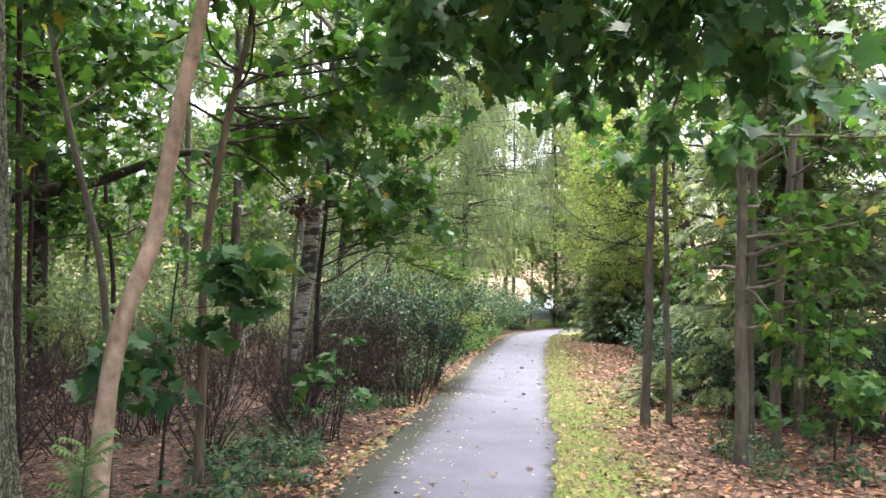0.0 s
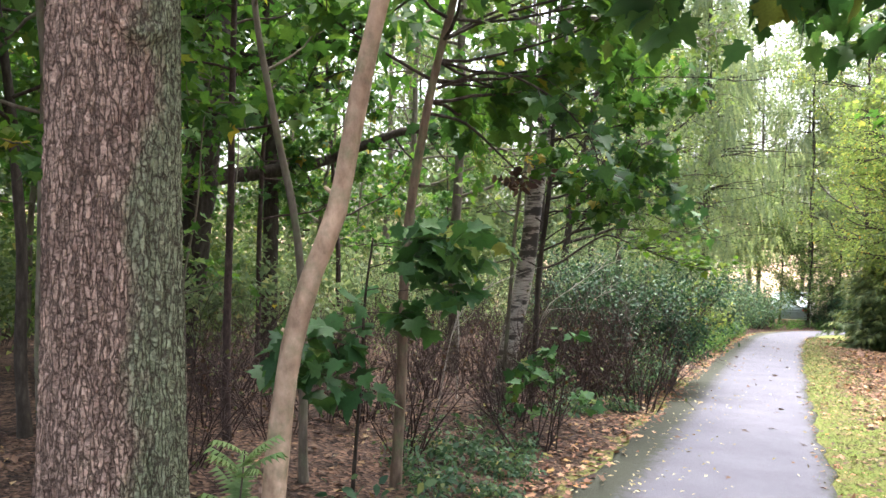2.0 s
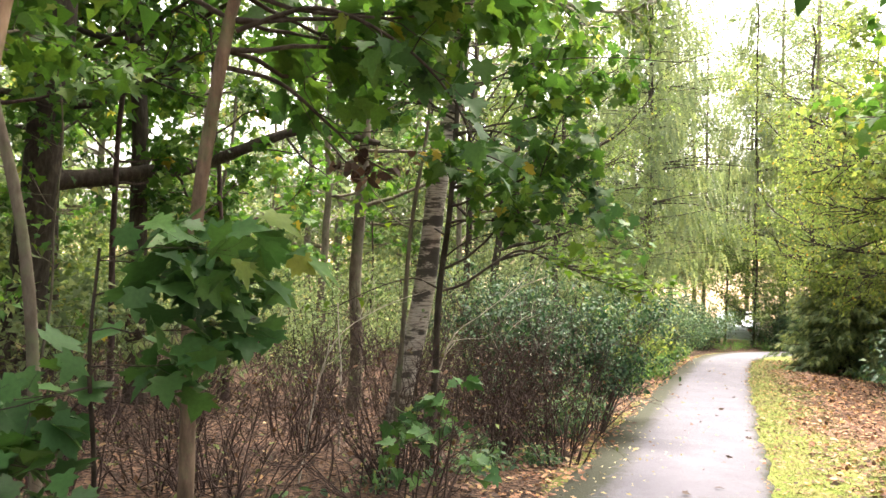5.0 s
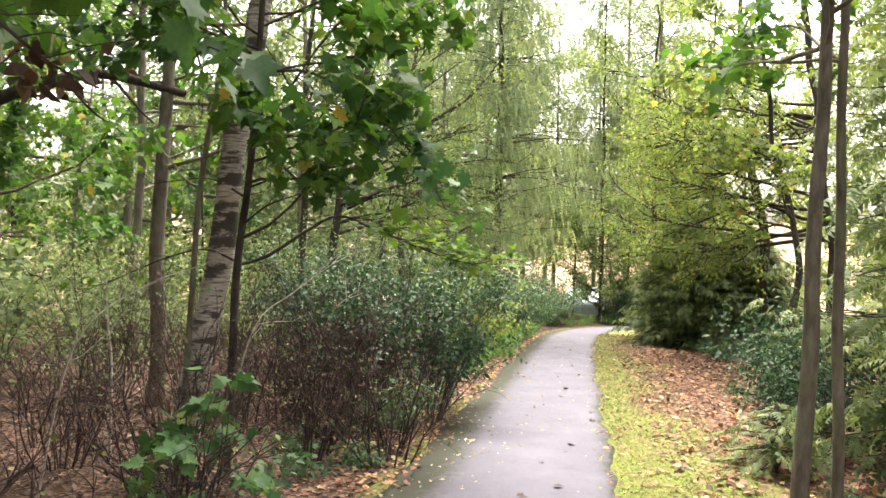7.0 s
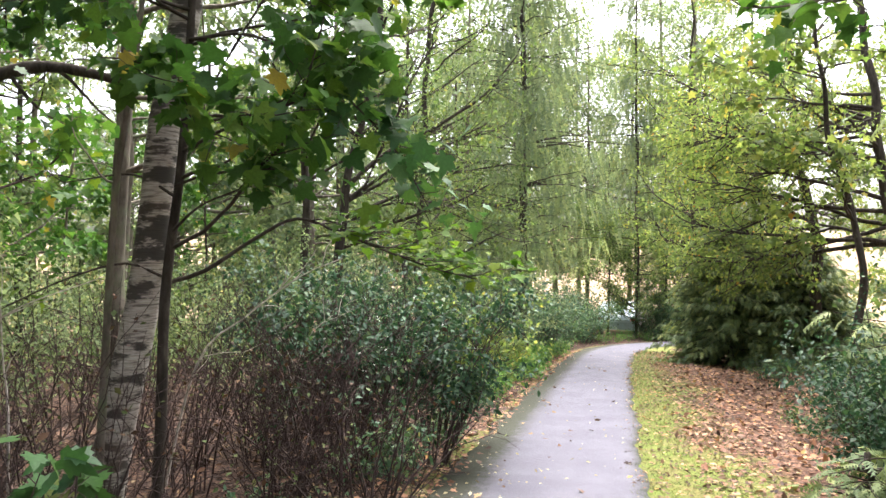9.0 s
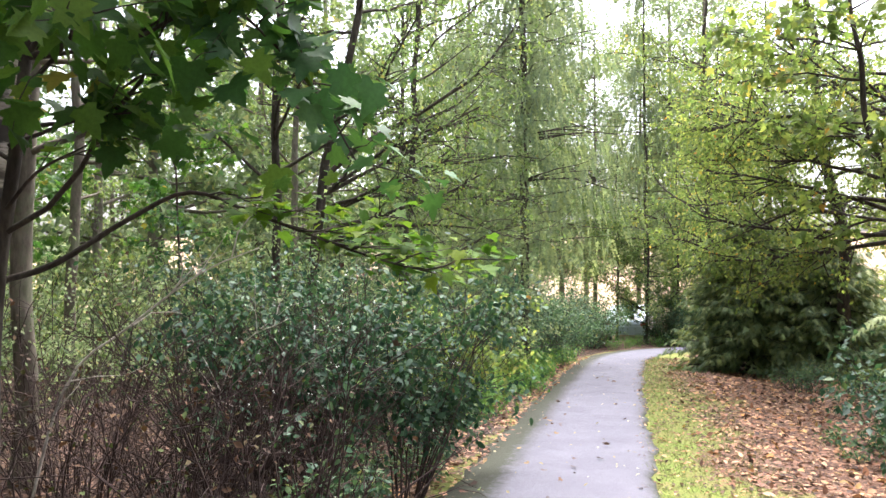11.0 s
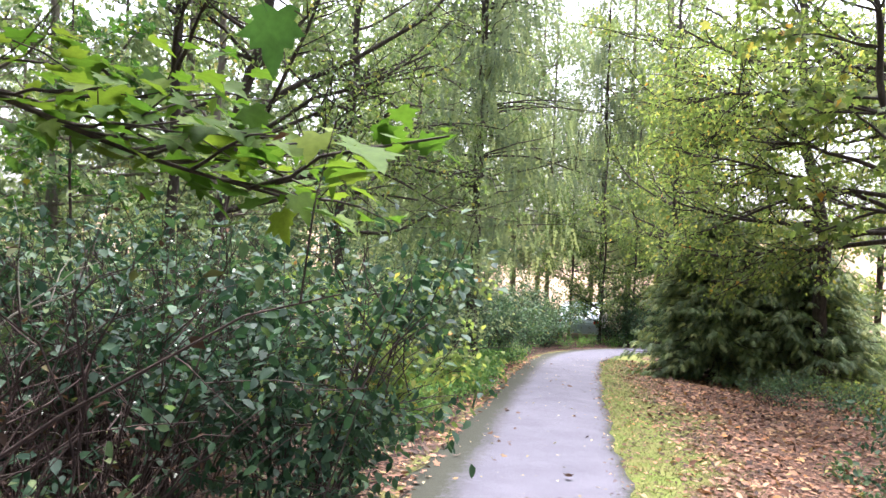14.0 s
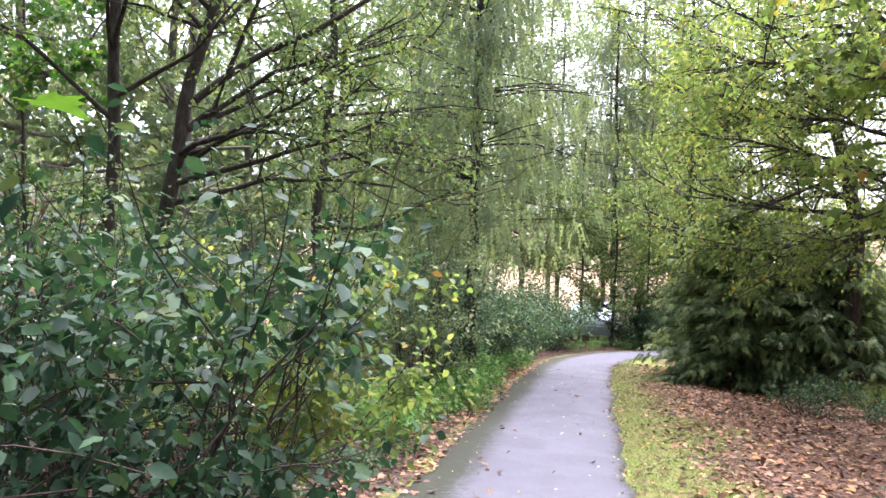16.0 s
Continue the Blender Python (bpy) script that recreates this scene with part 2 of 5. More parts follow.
# Maple leaf again, brighter and yellower: light from above painted in.
LIT_MAPLE = leaf_material("lit_maple_leaf", [(0.0, (0.055, 0.125, 0.018)), (0.6, (0.09, 0.17, 0.022)), (1.0, (0.15, 0.215, 0.03))], 0.45, 0.7)
SNOWBERRY = leaf_material("snowberry_leaf", [(0.0, (0.014, 0.04, 0.026)), (0.5, (0.027, 0.068, 0.04)), (0.93, (0.055, 0.11, 0.058)), (1.0, (0.11, 0.15, 0.06))], 0.3, 0.55, gloss=0.22)
ALDER = leaf_material("alder_leaf", [(0.0, (0.065, 0.11, 0.048)), (0.5, (0.115, 0.175, 0.065)), (0.96, (0.18, 0.235, 0.085)), (1.0, (0.34, 0.3, 0.1))], 0.5)
SHRUB = leaf_material("shrub_leaf", [(0.0, (0.038, 0.085, 0.055)), (0.5, (0.065, 0.13, 0.075)), (0.96, (0.12, 0.19, 0.095)), (1.0, (0.3, 0.29, 0.1))], 0.35, 0.5, gloss=0.25)
NETTLE = leaf_material("nettle_leaf", [(0.0, (0.06, 0.144, 0.048)), (0.6, (0.108, 0.228, 0.066)), (1.0, (0.192, 0.3, 0.072))], 0.35)
FERN = leaf_material("fern_leaf", [(0.0, (0.10, 0.17, 0.075)), (1.0, (0.17, 0.25, 0.11))], 0.4)
NEEDLE = leaf_material("spruce_needle", [(0.0, (0.09, 0.135, 0.075)), (0.6, (0.16, 0.215, 0.105)), (1.0, (0.26, 0.3, 0.13))], 0.35, 0.6)
NEEDLE_GREY = leaf_material("hanging_needle", [(0.0, (0.15, 0.2, 0.135)), (0.6, (0.215, 0.275, 0.18)), (1.0, (0.29, 0.34, 0.2))], 0.5, 0.6)
LITTER = leaf_material("fallen_leaf", [(0.0, (0.12, 0.066, 0.05)), (0.3, (0.2, 0.098, 0.068)), (0.6, (0.32, 0.165, 0.11)), (0.88, (0.45, 0.27, 0.18)), (0.96, (0.48, 0.33, 0.15)), (1.0, (0.42, 0.17, 0.05))], 0.1, 0.6)
LITTER_DARK = leaf_material("rotten_leaf", [(0.0, (0.035, 0.02, 0.018)), (0.5, (0.085, 0.05, 0.04)), (0.85, (0.15, 0.09, 0.065)), (0.95, (0.26, 0.17, 0.09)), (1.0, (0.34, 0.27, 0.17))], 0.1, 0.6)
LITTER_PALE = leaf_material("pale_fallen_leaf", [(0.0, (0.14, 0.105, 0.056)), (0.5, (0.315, 0.266, 0.154)), (1.0, (0.42, 0.392, 0.28))], 0.1, 0.6)
GRASS = leaf_material("grass_blade", [(0.0, (0.06, 0.09, 0.035)), (0.5, (0.105, 0.135, 0.055)), (0.9, (0.19, 0.185, 0.09)), (1.0, (0.3, 0.25, 0.15))], 0.3)
DEAD = leaf_material("withered_leaf", [(0.0, (0.05, 0.03, 0.022)), (0.6, (0.12, 0.065, 0.04)), (0.8, (0.08, 0.11, 0.04)), (1.0, (0.12, 0.16, 0.06))], 0.15, 0.7)
OAK_BARK = plated_bark()
SMOOTH_BARK = bark_material("maple_bark", (0.2, 0.132, 0.095), (0.42, 0.295, 0.215), (0.6, 0.45, 0.345), 0.6, 11, 0.08, 0.25, 0.006)
GREY_BARK = bark_material("grey_bark", (0.055, 0.046, 0.038), (0.135, 0.112, 0.09), (0.22, 0.19, 0.158), 0.3, 18, 0.2, 0.4, 0.008)
DARK_BARK = bark_material("dark_bark", (0.02, 0.016, 0.013), (0.05, 0.04, 0.033), (0.10, 0.085, 0.07), 0.3, 20, 0.0, 0.5, 0.008)
BROWN_BARK = bark_material("brown_bark", (0.06, 0.042, 0.033), (0.15, 0.105, 0.08), (0.25, 0.185, 0.14), 0.3, 20, 0.1, 0.4, 0.006)
TWIG = bark_material("brown_twig", (0.024, 0.017, 0.016), (0.056, 0.038, 0.035), (0.115, 0.083, 0.076), 0.5, 30, 0.0, 0.2, 0.002)
PALE_TWIG = bark_material("pale_dead_twig", (0.2, 0.17, 0.15), (0.36, 0.32, 0.29), (0.5, 0.46, 0.42), 0.5, 30, 0.0, 0.2, 0.002)
BIRCH_BARK = birch_material()


def paint(name, colour, rough, coat=0.0, metal=0.0):
    m, nt, b = shader(name)
    n = noise_of(nt, coords(nt, (1, 1, 1)), 4, 4)
    nt.links.new(mixed(nt, 1.0, colour, ramp(nt, n, [(0.3, (0.9, 0.9, 0.9)), (0.7, (1.05, 1.05, 1.05))]), "MULTIPLY"), b.inputs["Base Color"])
    b.inputs["Roughness"].default_value, b.inputs["Coat Weight"].default_value, b.inputs["Metallic"].default_value = rough, coat, metal
    return m


CAR_PAINT = paint("pale_blue_paint", (0.5, 0.62, 0.7), 0.35, 0.6)
CAR_GLASS = paint("car_glass", (0.03, 0.035, 0.04), 0.08)
RUBBER = paint("rubber", (0.02, 0.02, 0.02), 0.8)
RIM = paint("rim_metal", (0.5, 0.5, 0.52), 0.3, 0, 0.9)
BERRY = paint("white_berry", (0.78, 0.78, 0.74), 0.45)
RED_LENS = paint("red_lens", (0.55, 0.03, 0.03), 0.2, 0.5)
FLOOR = ground_material()
ASPHALT = asphalt_material()


# ---- mesh tools ----
class Geo:
    """Collects vertices and faces of one mesh."""

    def __init__(self):
        self.v, self.f, self.n = [], {}, 0

    def add(self, verts, faces):
        faces = np.asarray(faces)
        self.v.append(np.asarray(verts, float).reshape(-1, 3))
        self.f.setdefault(faces.shape[1], []).append(faces + self.n)
        self.n += len(self.v[-1])

    def tube(self, pts, radii, sides=6, tip=True):
        pts = np.asarray(pts, float)
        radii = np.broadcast_to(np.asarray(radii, float), (len(pts),))
        d = np.gradient(pts, axis=0)
        d /= np.linalg.norm(d, axis=1)[:, None] + 1e-9
        ref = np.where(np.abs(d[:, 2:3]) > 0.8, np.array([[1.0, 0, 0]]), np.array([[0, 0, 1.0]])) if abs(d[0, 2]) < 0.8 else np.tile([1.0, 0.0, 0.0], (len(pts), 1))
        a = np.cross(d, ref)
        a /= np.linalg.norm(a, axis=1)[:, None] + 1e-9
        b = np.cross(d, a)
        th = np.linspace(0, 2 * np.pi, sides, endpoint=False)
        ring = a[:, None] * np.cos(th)[None, :, None] + b[:, None] * np.sin(th)[None, :, None]
        v = pts[:, None] + ring * radii[:, None, None]
        i = np.arange(len(pts) - 1)[:, None] * sides
        j = np.arange(sides)[None]
        k = (j + 1) % sides
        q = np.stack([i + j, i + sides + j, i + sides + k, i + k], -1).reshape(-1, 4)
        self.add(v, q)

    def scatter(self, template, pos, tip, normal, size):
        """One copy of the template at every place; its y runs along tip and its z along normal."""
        tv, tf = template
        pos, tip, normal = (np.asarray(a, float) for a in (pos, tip, normal))
        if not len(pos):
            return
        size = np.broadcast_to(np.asarray(size, float), (len(pos),))
        y = tip / (np.linalg.norm(tip, axis=1)[:, None] + 1e-9)
        x = np.cross(y, normal)
        x /= np.linalg.norm(x, axis=1)[:, None] + 1e-9
        z = np.cross(x, y)
        m = np.stack([x, y, z], 1) * size[:, None, None]
        v = np.einsum("kj,njd->nkd", tv, m) + pos[:, None]
        off = np.arange(len(pos))[:, None] * len(tv)
        base = self.n
        self.v.append(v.reshape(-1, 3))
        self.n += len(pos) * len(tv)
        for n_side, faces in tf.items():
            ff = (np.asarray(faces)[None] + off[:, :, None]).reshape(-1, n_side) + base
            self.f.setdefault(n_side, []).append(ff)

    def mesh(self, name, material, smooth=True):
        me = bpy.data.meshes.new(name)
        v = np.concatenate(self.v).astype(np.float32)
        loops, starts, at = [], [], 0
        for n_side, fs in self.f.items():
            fs = np.concatenate(fs)
            loops.append(fs.ravel())
            starts.append(at + np.arange(len(fs)) * n_side)
            at += fs.size
        loops, starts = np.concatenate(loops).astype(np.int32), np.concatenate(starts).astype(np.int32)
        me.vertices.add(len(v))
        me.vertices.foreach_set("co", v.ravel())
        me.loops.add(len(loops))
        me.loops.foreach_set("vertex_index", loops)
        me.polygons.add(len(starts))
        me.polygons.foreach_set("loop_start", starts)
        me.polygons.foreach_set("use_smooth", np.full(len(starts), smooth))
        me.update(calc_edges=True)
        me.materials.append(material)
        return me


def part(name, geo, material, parent, label="", smooth=True):
    if not geo.n:
        return None
    ob = new(name, geo.mesh(name, material, smooth))
    ob.parent = parent
    if parent is not None:
        ob.matrix_parent_inverse = Matrix.Translation(-parent.location)
    return tagged(ob, label)


def thing(name, place, label, category, group="", kind=""):
    ob = new(name)
    ob.empty_display_size = 0.1
    ob.location = place
    return tagged(ob, label, category, group, kind)


def outline_template(half, centre, fold=0.16, droop=0.18):
    """A leaf from its right half outline, folded on the midrib and drooping to the tip."""
    pts = half + [(-x, y) for x, y in reversed(half[1:-1])]
    v = np.array([(x, y, fold * abs(x) - droop * y * y) for x, y in pts] + [(centre[0], centre[1], -droop * centre[1] ** 2)])
    n = len(pts)
    return v, {3: np.array([(i, (i + 1) % n, n) for i in range(n)])[:, ::-1]}


MAPLE_SHAPE = outline_template([(0, 0), (0.2, -0.1), (0.44, 0.0), (0.33, 0.16), (0.60, 0.42), (0.38, 0.44), (0.36, 0.60), (0.19, 0.56), (0.17, 0.72), (0, 1.02)], (0, 0.28))
MAPLE_LIGHT = outline_template([(0, 0), (0.42, 0.0), (0.3, 0.2), (0.58, 0.45), (0.22, 0.55), (0, 1.0)], (0, 0.3))
OVAL = (np.array([(0, 0, 0), (0.27, 0.3, 0.06), (0.22, 0.68, 0.02), (0, 1, -0.12), (-0.22, 0.68, 0.02), (-0.27, 0.3, 0.06), (0, 0.5, -0.03)]), {4: np.array([(0, 1, 2, 6), (6, 2, 3, 4), (0, 6, 4, 5)])})
SMALL = (np.array([(0, 0, 0), (0.3, 0.45, 0.07), (0, 1, -0.08), (-0.3, 0.45, 0.07)]), {3: np.array([(0, 1, 2), (0, 2, 3)])})
TRI = (np.array([(-0.32, 0.1, 0), (0.32, 0.25, 0.05), (0, 1, -0.1)]), {3: np.array([(0, 1, 2)])})
BLADE = (np.array([(-0.04, 0, 0), (0.04, 0, 0), (0.02, 0.6, 0.03), (0, 1, 0.12), (-0.02, 0.6, 0.03)]), {4: np.array([(0, 1, 2, 4)]), 3: np.array([(4, 2, 3)])})


def feather(pairs, width, sag, thin=0.55):
    """A flat spray: a spine with narrow fingers on both sides, in one piece."""
    v = [(0, i / pairs, -sag * (i / pairs) ** 2) for i in range(pairs + 1)]
    t = []
    for i in range(pairs):
        y = (i + 0.3) / pairs
        reach = width * (1 - 0.75 * y)
        for s in (-1, 1):
            v.append((s * reach, y + thin * reach, -sag * (y + 0.3) ** 2 - 0.06))
            t.append((i, i + 1, len(v) - 1) if s < 0 else (i + 1, i, len(v) - 1))
    return np.array(v), {3: np.array(t)}


SPRAY = feather(5, 0.42, 0.25)
HANG = feather(4, 0.16, 0.05, 0.45)
PINNATE = feather(8, 0.36, 0.35, 0.3)


# ---- lie of the land ----
LINE = np.array([(-1.15, -6.0), (-0.9, -3.0), (-0.62, 0.0), (-0.32, 3.0), (0.0, 6.0), (0.39, 9.0), (0.95, 13.6), (1.33, 16.4), (1.95, 21.0), (2.4, 24.0), (3.05, 28.0), (3.6, 30.4), (4.45, 32.6), (5.8, 34.5), (7.8, 35.8), (11.0, 36.8), (17.0, 37.6), (26.0, 38.0)])
HALF = 0.93


def spline(pts, step):
    pts = np.asarray(pts, float)
    p = np.vstack([2 * pts[0] - pts[1], pts, 2 * pts[-1] - pts[-2]])
    out = []
    for i in range(1, len(p) - 2):
        n = max(2, int(np.linalg.norm(p[i + 1] - p[i]) / step))
        u = np.linspace(0, 1, n, endpoint=False)[:, None]
        a, b, c, d = p[i - 1], p[i], p[i + 1], p[i + 2]
        out.append(0.5 * (2 * b + (c - a) * u + (2 * a - 5 * b + 4 * c - d) * u ** 2 + (3 * b - a - 3 * c + d) * u ** 3))
    return np.vstack(out + [pts[-1:]])


CENTRE = spline(LINE, 0.15)
TANGENT = np.gradient(CENTRE, axis=0)
TANGENT /= np.linalg.norm(TANGENT, axis=1)[:, None]
SIDE = np.stack([TANGENT[:, 1], -TANGENT[:, 0]], 1)


def off_path(x, y):
    """Signed distance from the path's centre line, to its right positive."""
    p = np.stack([np.ravel(x), np.ravel(y)], 1)
    out = np.empty(len(p))
    for s in range(0, len(p), 4000):
        d = p[s:s + 4000, None] - CENTRE[None]
        i = np.argmin((d ** 2).sum(2), 1)
        r = np.arange(len(i))
        side = (d[r, i] * SIDE[i]).sum(1)
        out[s:s + 4000] = np.where(side < 0, -1, 1) * np.sqrt((d[r, i] ** 2).sum(1))
    return out.reshape(np.shape(x))


def step01(a, b, x):
    u = np.clip((x - a) / (b - a), 0, 1)
    return u * u * (3 - 2 * u)


def lay(x, y, d=None):
    """Height of the ground."""
    x, y = np.asarray(x, float), np.asarray(y, float)
    d = off_path(x, y) if d is None else d
    fall = 0.062 * np.clip(y, -25, 400)
    fall = -np.log(np.exp(-6 * fall) + np.exp(-6 * 2.7)) / 6
    r = np.hypot(x, y - 15)
    hill = 9 * step01(60, 190, r)
    rough = 0.05 * np.sin(1.7 * x + 0.6 * y) * np.sin(1.1 * y - 0.9 * x + 1) + 0.025 * np.sin(4.3 * x + 1.3) * np.sin(3.9 * y + 0.4)
    away = step01(HALF + 0.1, HALF + 1.6, np.abs(d))
    return -fall + hill + rough * away + np.where(d > 0, -0.10, 0.04) * step01(HALF + 0.3, HALF + 2.5, np.abs(d))


def at(x, y):
    return float(lay(np.array([x]), np.array([y]))[0])


def ground():
    def axis(lo, hi, fine, reach):
        mid = np.arange(lo, hi + fine / 2, fine)
        grow = np.cumsum(fine * 1.16 ** np.arange(1, 70))
        grow = grow[grow < reach]
        return np.concatenate([lo - grow[::-1], mid, hi + grow])
    xs, ys = axis(-7, 9, 0.25, 2500), axis(-2, 38, 0.25, 2500)
    X, Y = np.meshgrid(xs, ys)
    d = off_path(X, Y)
    Z = lay(X, Y, d)
    nx = len(xs)
    g = Geo()
    i = (np.arange(len(ys) - 1)[:, None] * nx + np.arange(nx - 1)[None]).ravel()
    g.add(np.stack([X, Y, Z], -1), np.stack([i, i + 1, i + nx + 1, i + nx], 1))
    ob = new("ground", g.mesh("ground", FLOOR))
    r = np.hypot(X, Y - 15)
    wide = 1.0 + 0.35 * np.sin(Y * 0.7) + 0.25 * np.sin(Y * 1.9 + 1)
    turf = np.where(d > 0, 1 - step01(HALF + wide * 0.45, HALF + wide * 1.6, d), 0.75 * (1 - step01(HALF + 0.05, HALF + 0.3, -d)))
    for key, val in (("turf", turf), ("dry", step01(0.6, 1.4, d)), ("field", step01(23, 32, r) * step01(20, 30, Y))):
        a = ob.data.attributes.new(key, "FLOAT", "POINT")
        a.data.foreach_set("value", val.astype(np.float32).ravel())
    tagged(ob, "forest floor of brown leaf litter with a mossy turf verge", "ground", kind="structure")


def path():
    us = np.array([-1.0, -0.985, -0.9, -0.6, -0.25, 0.25, 0.6, 0.9, 0.985, 1.0])
    n = len(CENTRE)
    s = np.arange(n) * 0.15
    wob_l = 0.035 * np.sin(s * 2.1) + 0.025 * np.sin(s * 5.3 + 1) + 0.02 * np.sin(s * 9.7)
    wob_r = 0.03 * np.sin(s * 1.7 + 2) + 0.025 * np.sin(s * 6.1) + 0.015 * np.sin(s * 11.3)
    rows, edge = [], []
    for u in us:
        half = HALF + (wob_l if u < 0 else wob_r) * abs(u)
        xy = CENTRE + SIDE * (u * half)[:, None]
        crown = 0.035 * (1 - u * u) + 0.012 - (0.05 if abs(u) == 1 else 0)
        rows.append(np.column_stack([xy, lay(xy[:, 0], xy[:, 1], np.full(n, 0.0)) + crown]))
        edge.append(np.full(n, max(0.0, (-u - 0.2) / 0.55) if u < 0 else max(0.0, (u - 0.75) / 0.25) * 0.8))
    v = np.stack(rows, 1)
    k = len(us)
    i = (np.arange(n - 1)[:, None] * k + np.arange(k - 1)[None]).ravel()
    g = Geo()
    g.add(v, np.stack([i, i + 1, i + k + 1, i + k], 1))
    ob = new("path", g.mesh("path", ASPHALT))
    a = ob.data.attributes.new("edge", "FLOAT", "POINT")
    a.data.foreach_set("value", np.stack(edge, 1).astype(np.float32).ravel())
    tagged(ob, "narrow worn grey asphalt footpath with mossy edges", "footpath", kind="structure")


ground()
path()


# ---- how plants grow ----
def wander(rng, start, way, length, n=6, bend=0.18, lift=0.0):
    p, d = [np.asarray(start, float)], np.asarray(way, float) / np.linalg.norm(way)
    for _ in range(n):
        d = d + rng.normal(0, bend, 3) + (0, 0, lift)
        d /= np.linalg.norm(d)
        p.append(p[-1] + d * length / n)
    return np.array(p)


def along(pts, s):
    s = np.clip(np.asarray(s, float), 0, 1) * (len(pts) - 1)
    i = np.minimum(s.astype(int), len(pts) - 2)
    f = (s - i)[..., None]
    return pts[i] * (1 - f) + pts[i + 1] * f


def patchy(q, ph):
    """Smooth uneven field, about -1 to 1, that thins leaves into clumps and gaps."""
    a = np.sin(1.7 * q[:, 0] + 0.6 * q[:, 2] + ph[0]) + np.sin(1.5 * q[:, 1] - 0.9 * q[:, 0] + ph[1]) + np.sin(2.1 * q[:, 2] + 0.7 * q[:, 1] + ph[2])
    b = np.sin(3.9 * q[:, 0] - 2.2 * q[:, 1] + ph[3]) + np.sin(3.4 * q[:, 1] + 2.9 * q[:, 2] + ph[4]) + np.sin(4.3 * q[:, 2] - 3.1 * q[:, 0] + ph[5])
    return (a + 0.7 * b) / 2.6


class Foliage:
    """Leaf places gathered while a plant grows."""

    def __init__(self, rng, shape, size, per_metre, droop=0.5, spread=0.06, flat=0.9, clump=0.0, grain=0.35):
        self.clump, self.grain = clump, grain
        self.rng, self.shape, self.size, self.per, self.droop, self.spread, self.flat = rng, shape, size, per_metre, droop, spread, flat
        self.p, self.t = [], []

    def line(self, pts, lo=0.15):
        length = np.linalg.norm(np.diff(pts, axis=0), axis=1).sum() * (1 - lo)
        n = self.rng.poisson(length * self.per)
        if n:
            q = along(pts, self.rng.uniform(lo, 1.0, n))
            self.p.append(q + self.rng.normal(0, self.spread, (n, 3)))
            d = pts[-1] - pts[0]
            self.t.append(np.tile(d / (np.linalg.norm(d) + 1e-9), (n, 1)))

    def places(self):
        p, t = np.concatenate(self.p), np.concatenate(self.t)
        r = self.rng
        if self.clump:
            keep = patchy(p / self.grain, r.uniform(0, 6.28, 9)) > r.uniform(-1, 1, len(p)) * 0.25 + self.clump
            if keep.sum() > 20:
                p, t = p[keep], t[keep]
        n = len(p)
        tip = t * 0.5 + r.normal(0, 0.55, (n, 3))
        tip[:, 2] = tip[:, 2] * 0.5 - self.droop
        normal = r.normal(0, 0.45, (n, 3)) + (0, 0, self.flat)
        return p, tip, normal, self.size * r.uniform(0.6, 1.25, n)

    def into(self, geo):
        if self.p:
            geo.scatter(self.shape, *self.places())


def limb(rng, wood, leaf, start, way, length, radius, lift=0.03, twigs=7, twig_len=0.4, sub=2, bend=0.15, fine=2):
    pts = wander(rng, start, way, length, 7, bend, lift)
    wood.tube(pts, np.linspace(radius, radius * 0.3, len(pts)), (4, 5, 6)[fine])
    leaf.line(pts, 0.6)
    main = pts[-1] - pts[0]
    for _ in range(twigs):
        s = rng.uniform(0.35, 1.0)
        o = along(pts, s)
        d = main / np.linalg.norm(main) * 0.7 + rng.normal(0, 0.6, 3) * (1, 1, 0.55)
        tl = length * twig_len * rng.uniform(0.6, 1.2) * (1.15 - 0.6 * s)
        tp = wander(rng, o, d, tl, 4, 0.22, lift * 0.5)
        if fine:
            wood.tube(tp, np.linspace(radius * 0.35, radius * 0.1, len(tp)), 3)
        leaf.line(tp, 0.2)
        for _ in range(sub):
            o2 = along(tp, rng.uniform(0.3, 0.9))
            d2 = (tp[-1] - tp[0]) / tl * 0.6 + rng.normal(0, 0.6, 3) * (1, 1, 0.6)
            sp = wander(rng, o2, d2, tl * 0.5, 3, 0.25)
            if fine == 2:
                wood.tube(sp, np.linspace(radius * 0.14, radius * 0.06, len(sp)), 3)
            leaf.line(sp, 0.1)
    return pts


def trunk_line(pts, n=24, wob=0.0, rng=None):
    p = spline(np.asarray(pts, float), np.linalg.norm(np.asarray(pts[-1], float) - np.asarray(pts[0], float)) / n)
    if rng is not None and wob:
        ph = rng.uniform(0, 6, 4)
        z = p[:, 2]
        p[:, 0] += wob * (np.sin(z * 1.6 + ph[0]) + 0.5 * np.sin(z * 3.7 + ph[1]))
        p[:, 1] += wob * (np.sin(z * 1.4 + ph[2]) + 0.5 * np.sin(z * 4.1 + ph[3]))
    return p


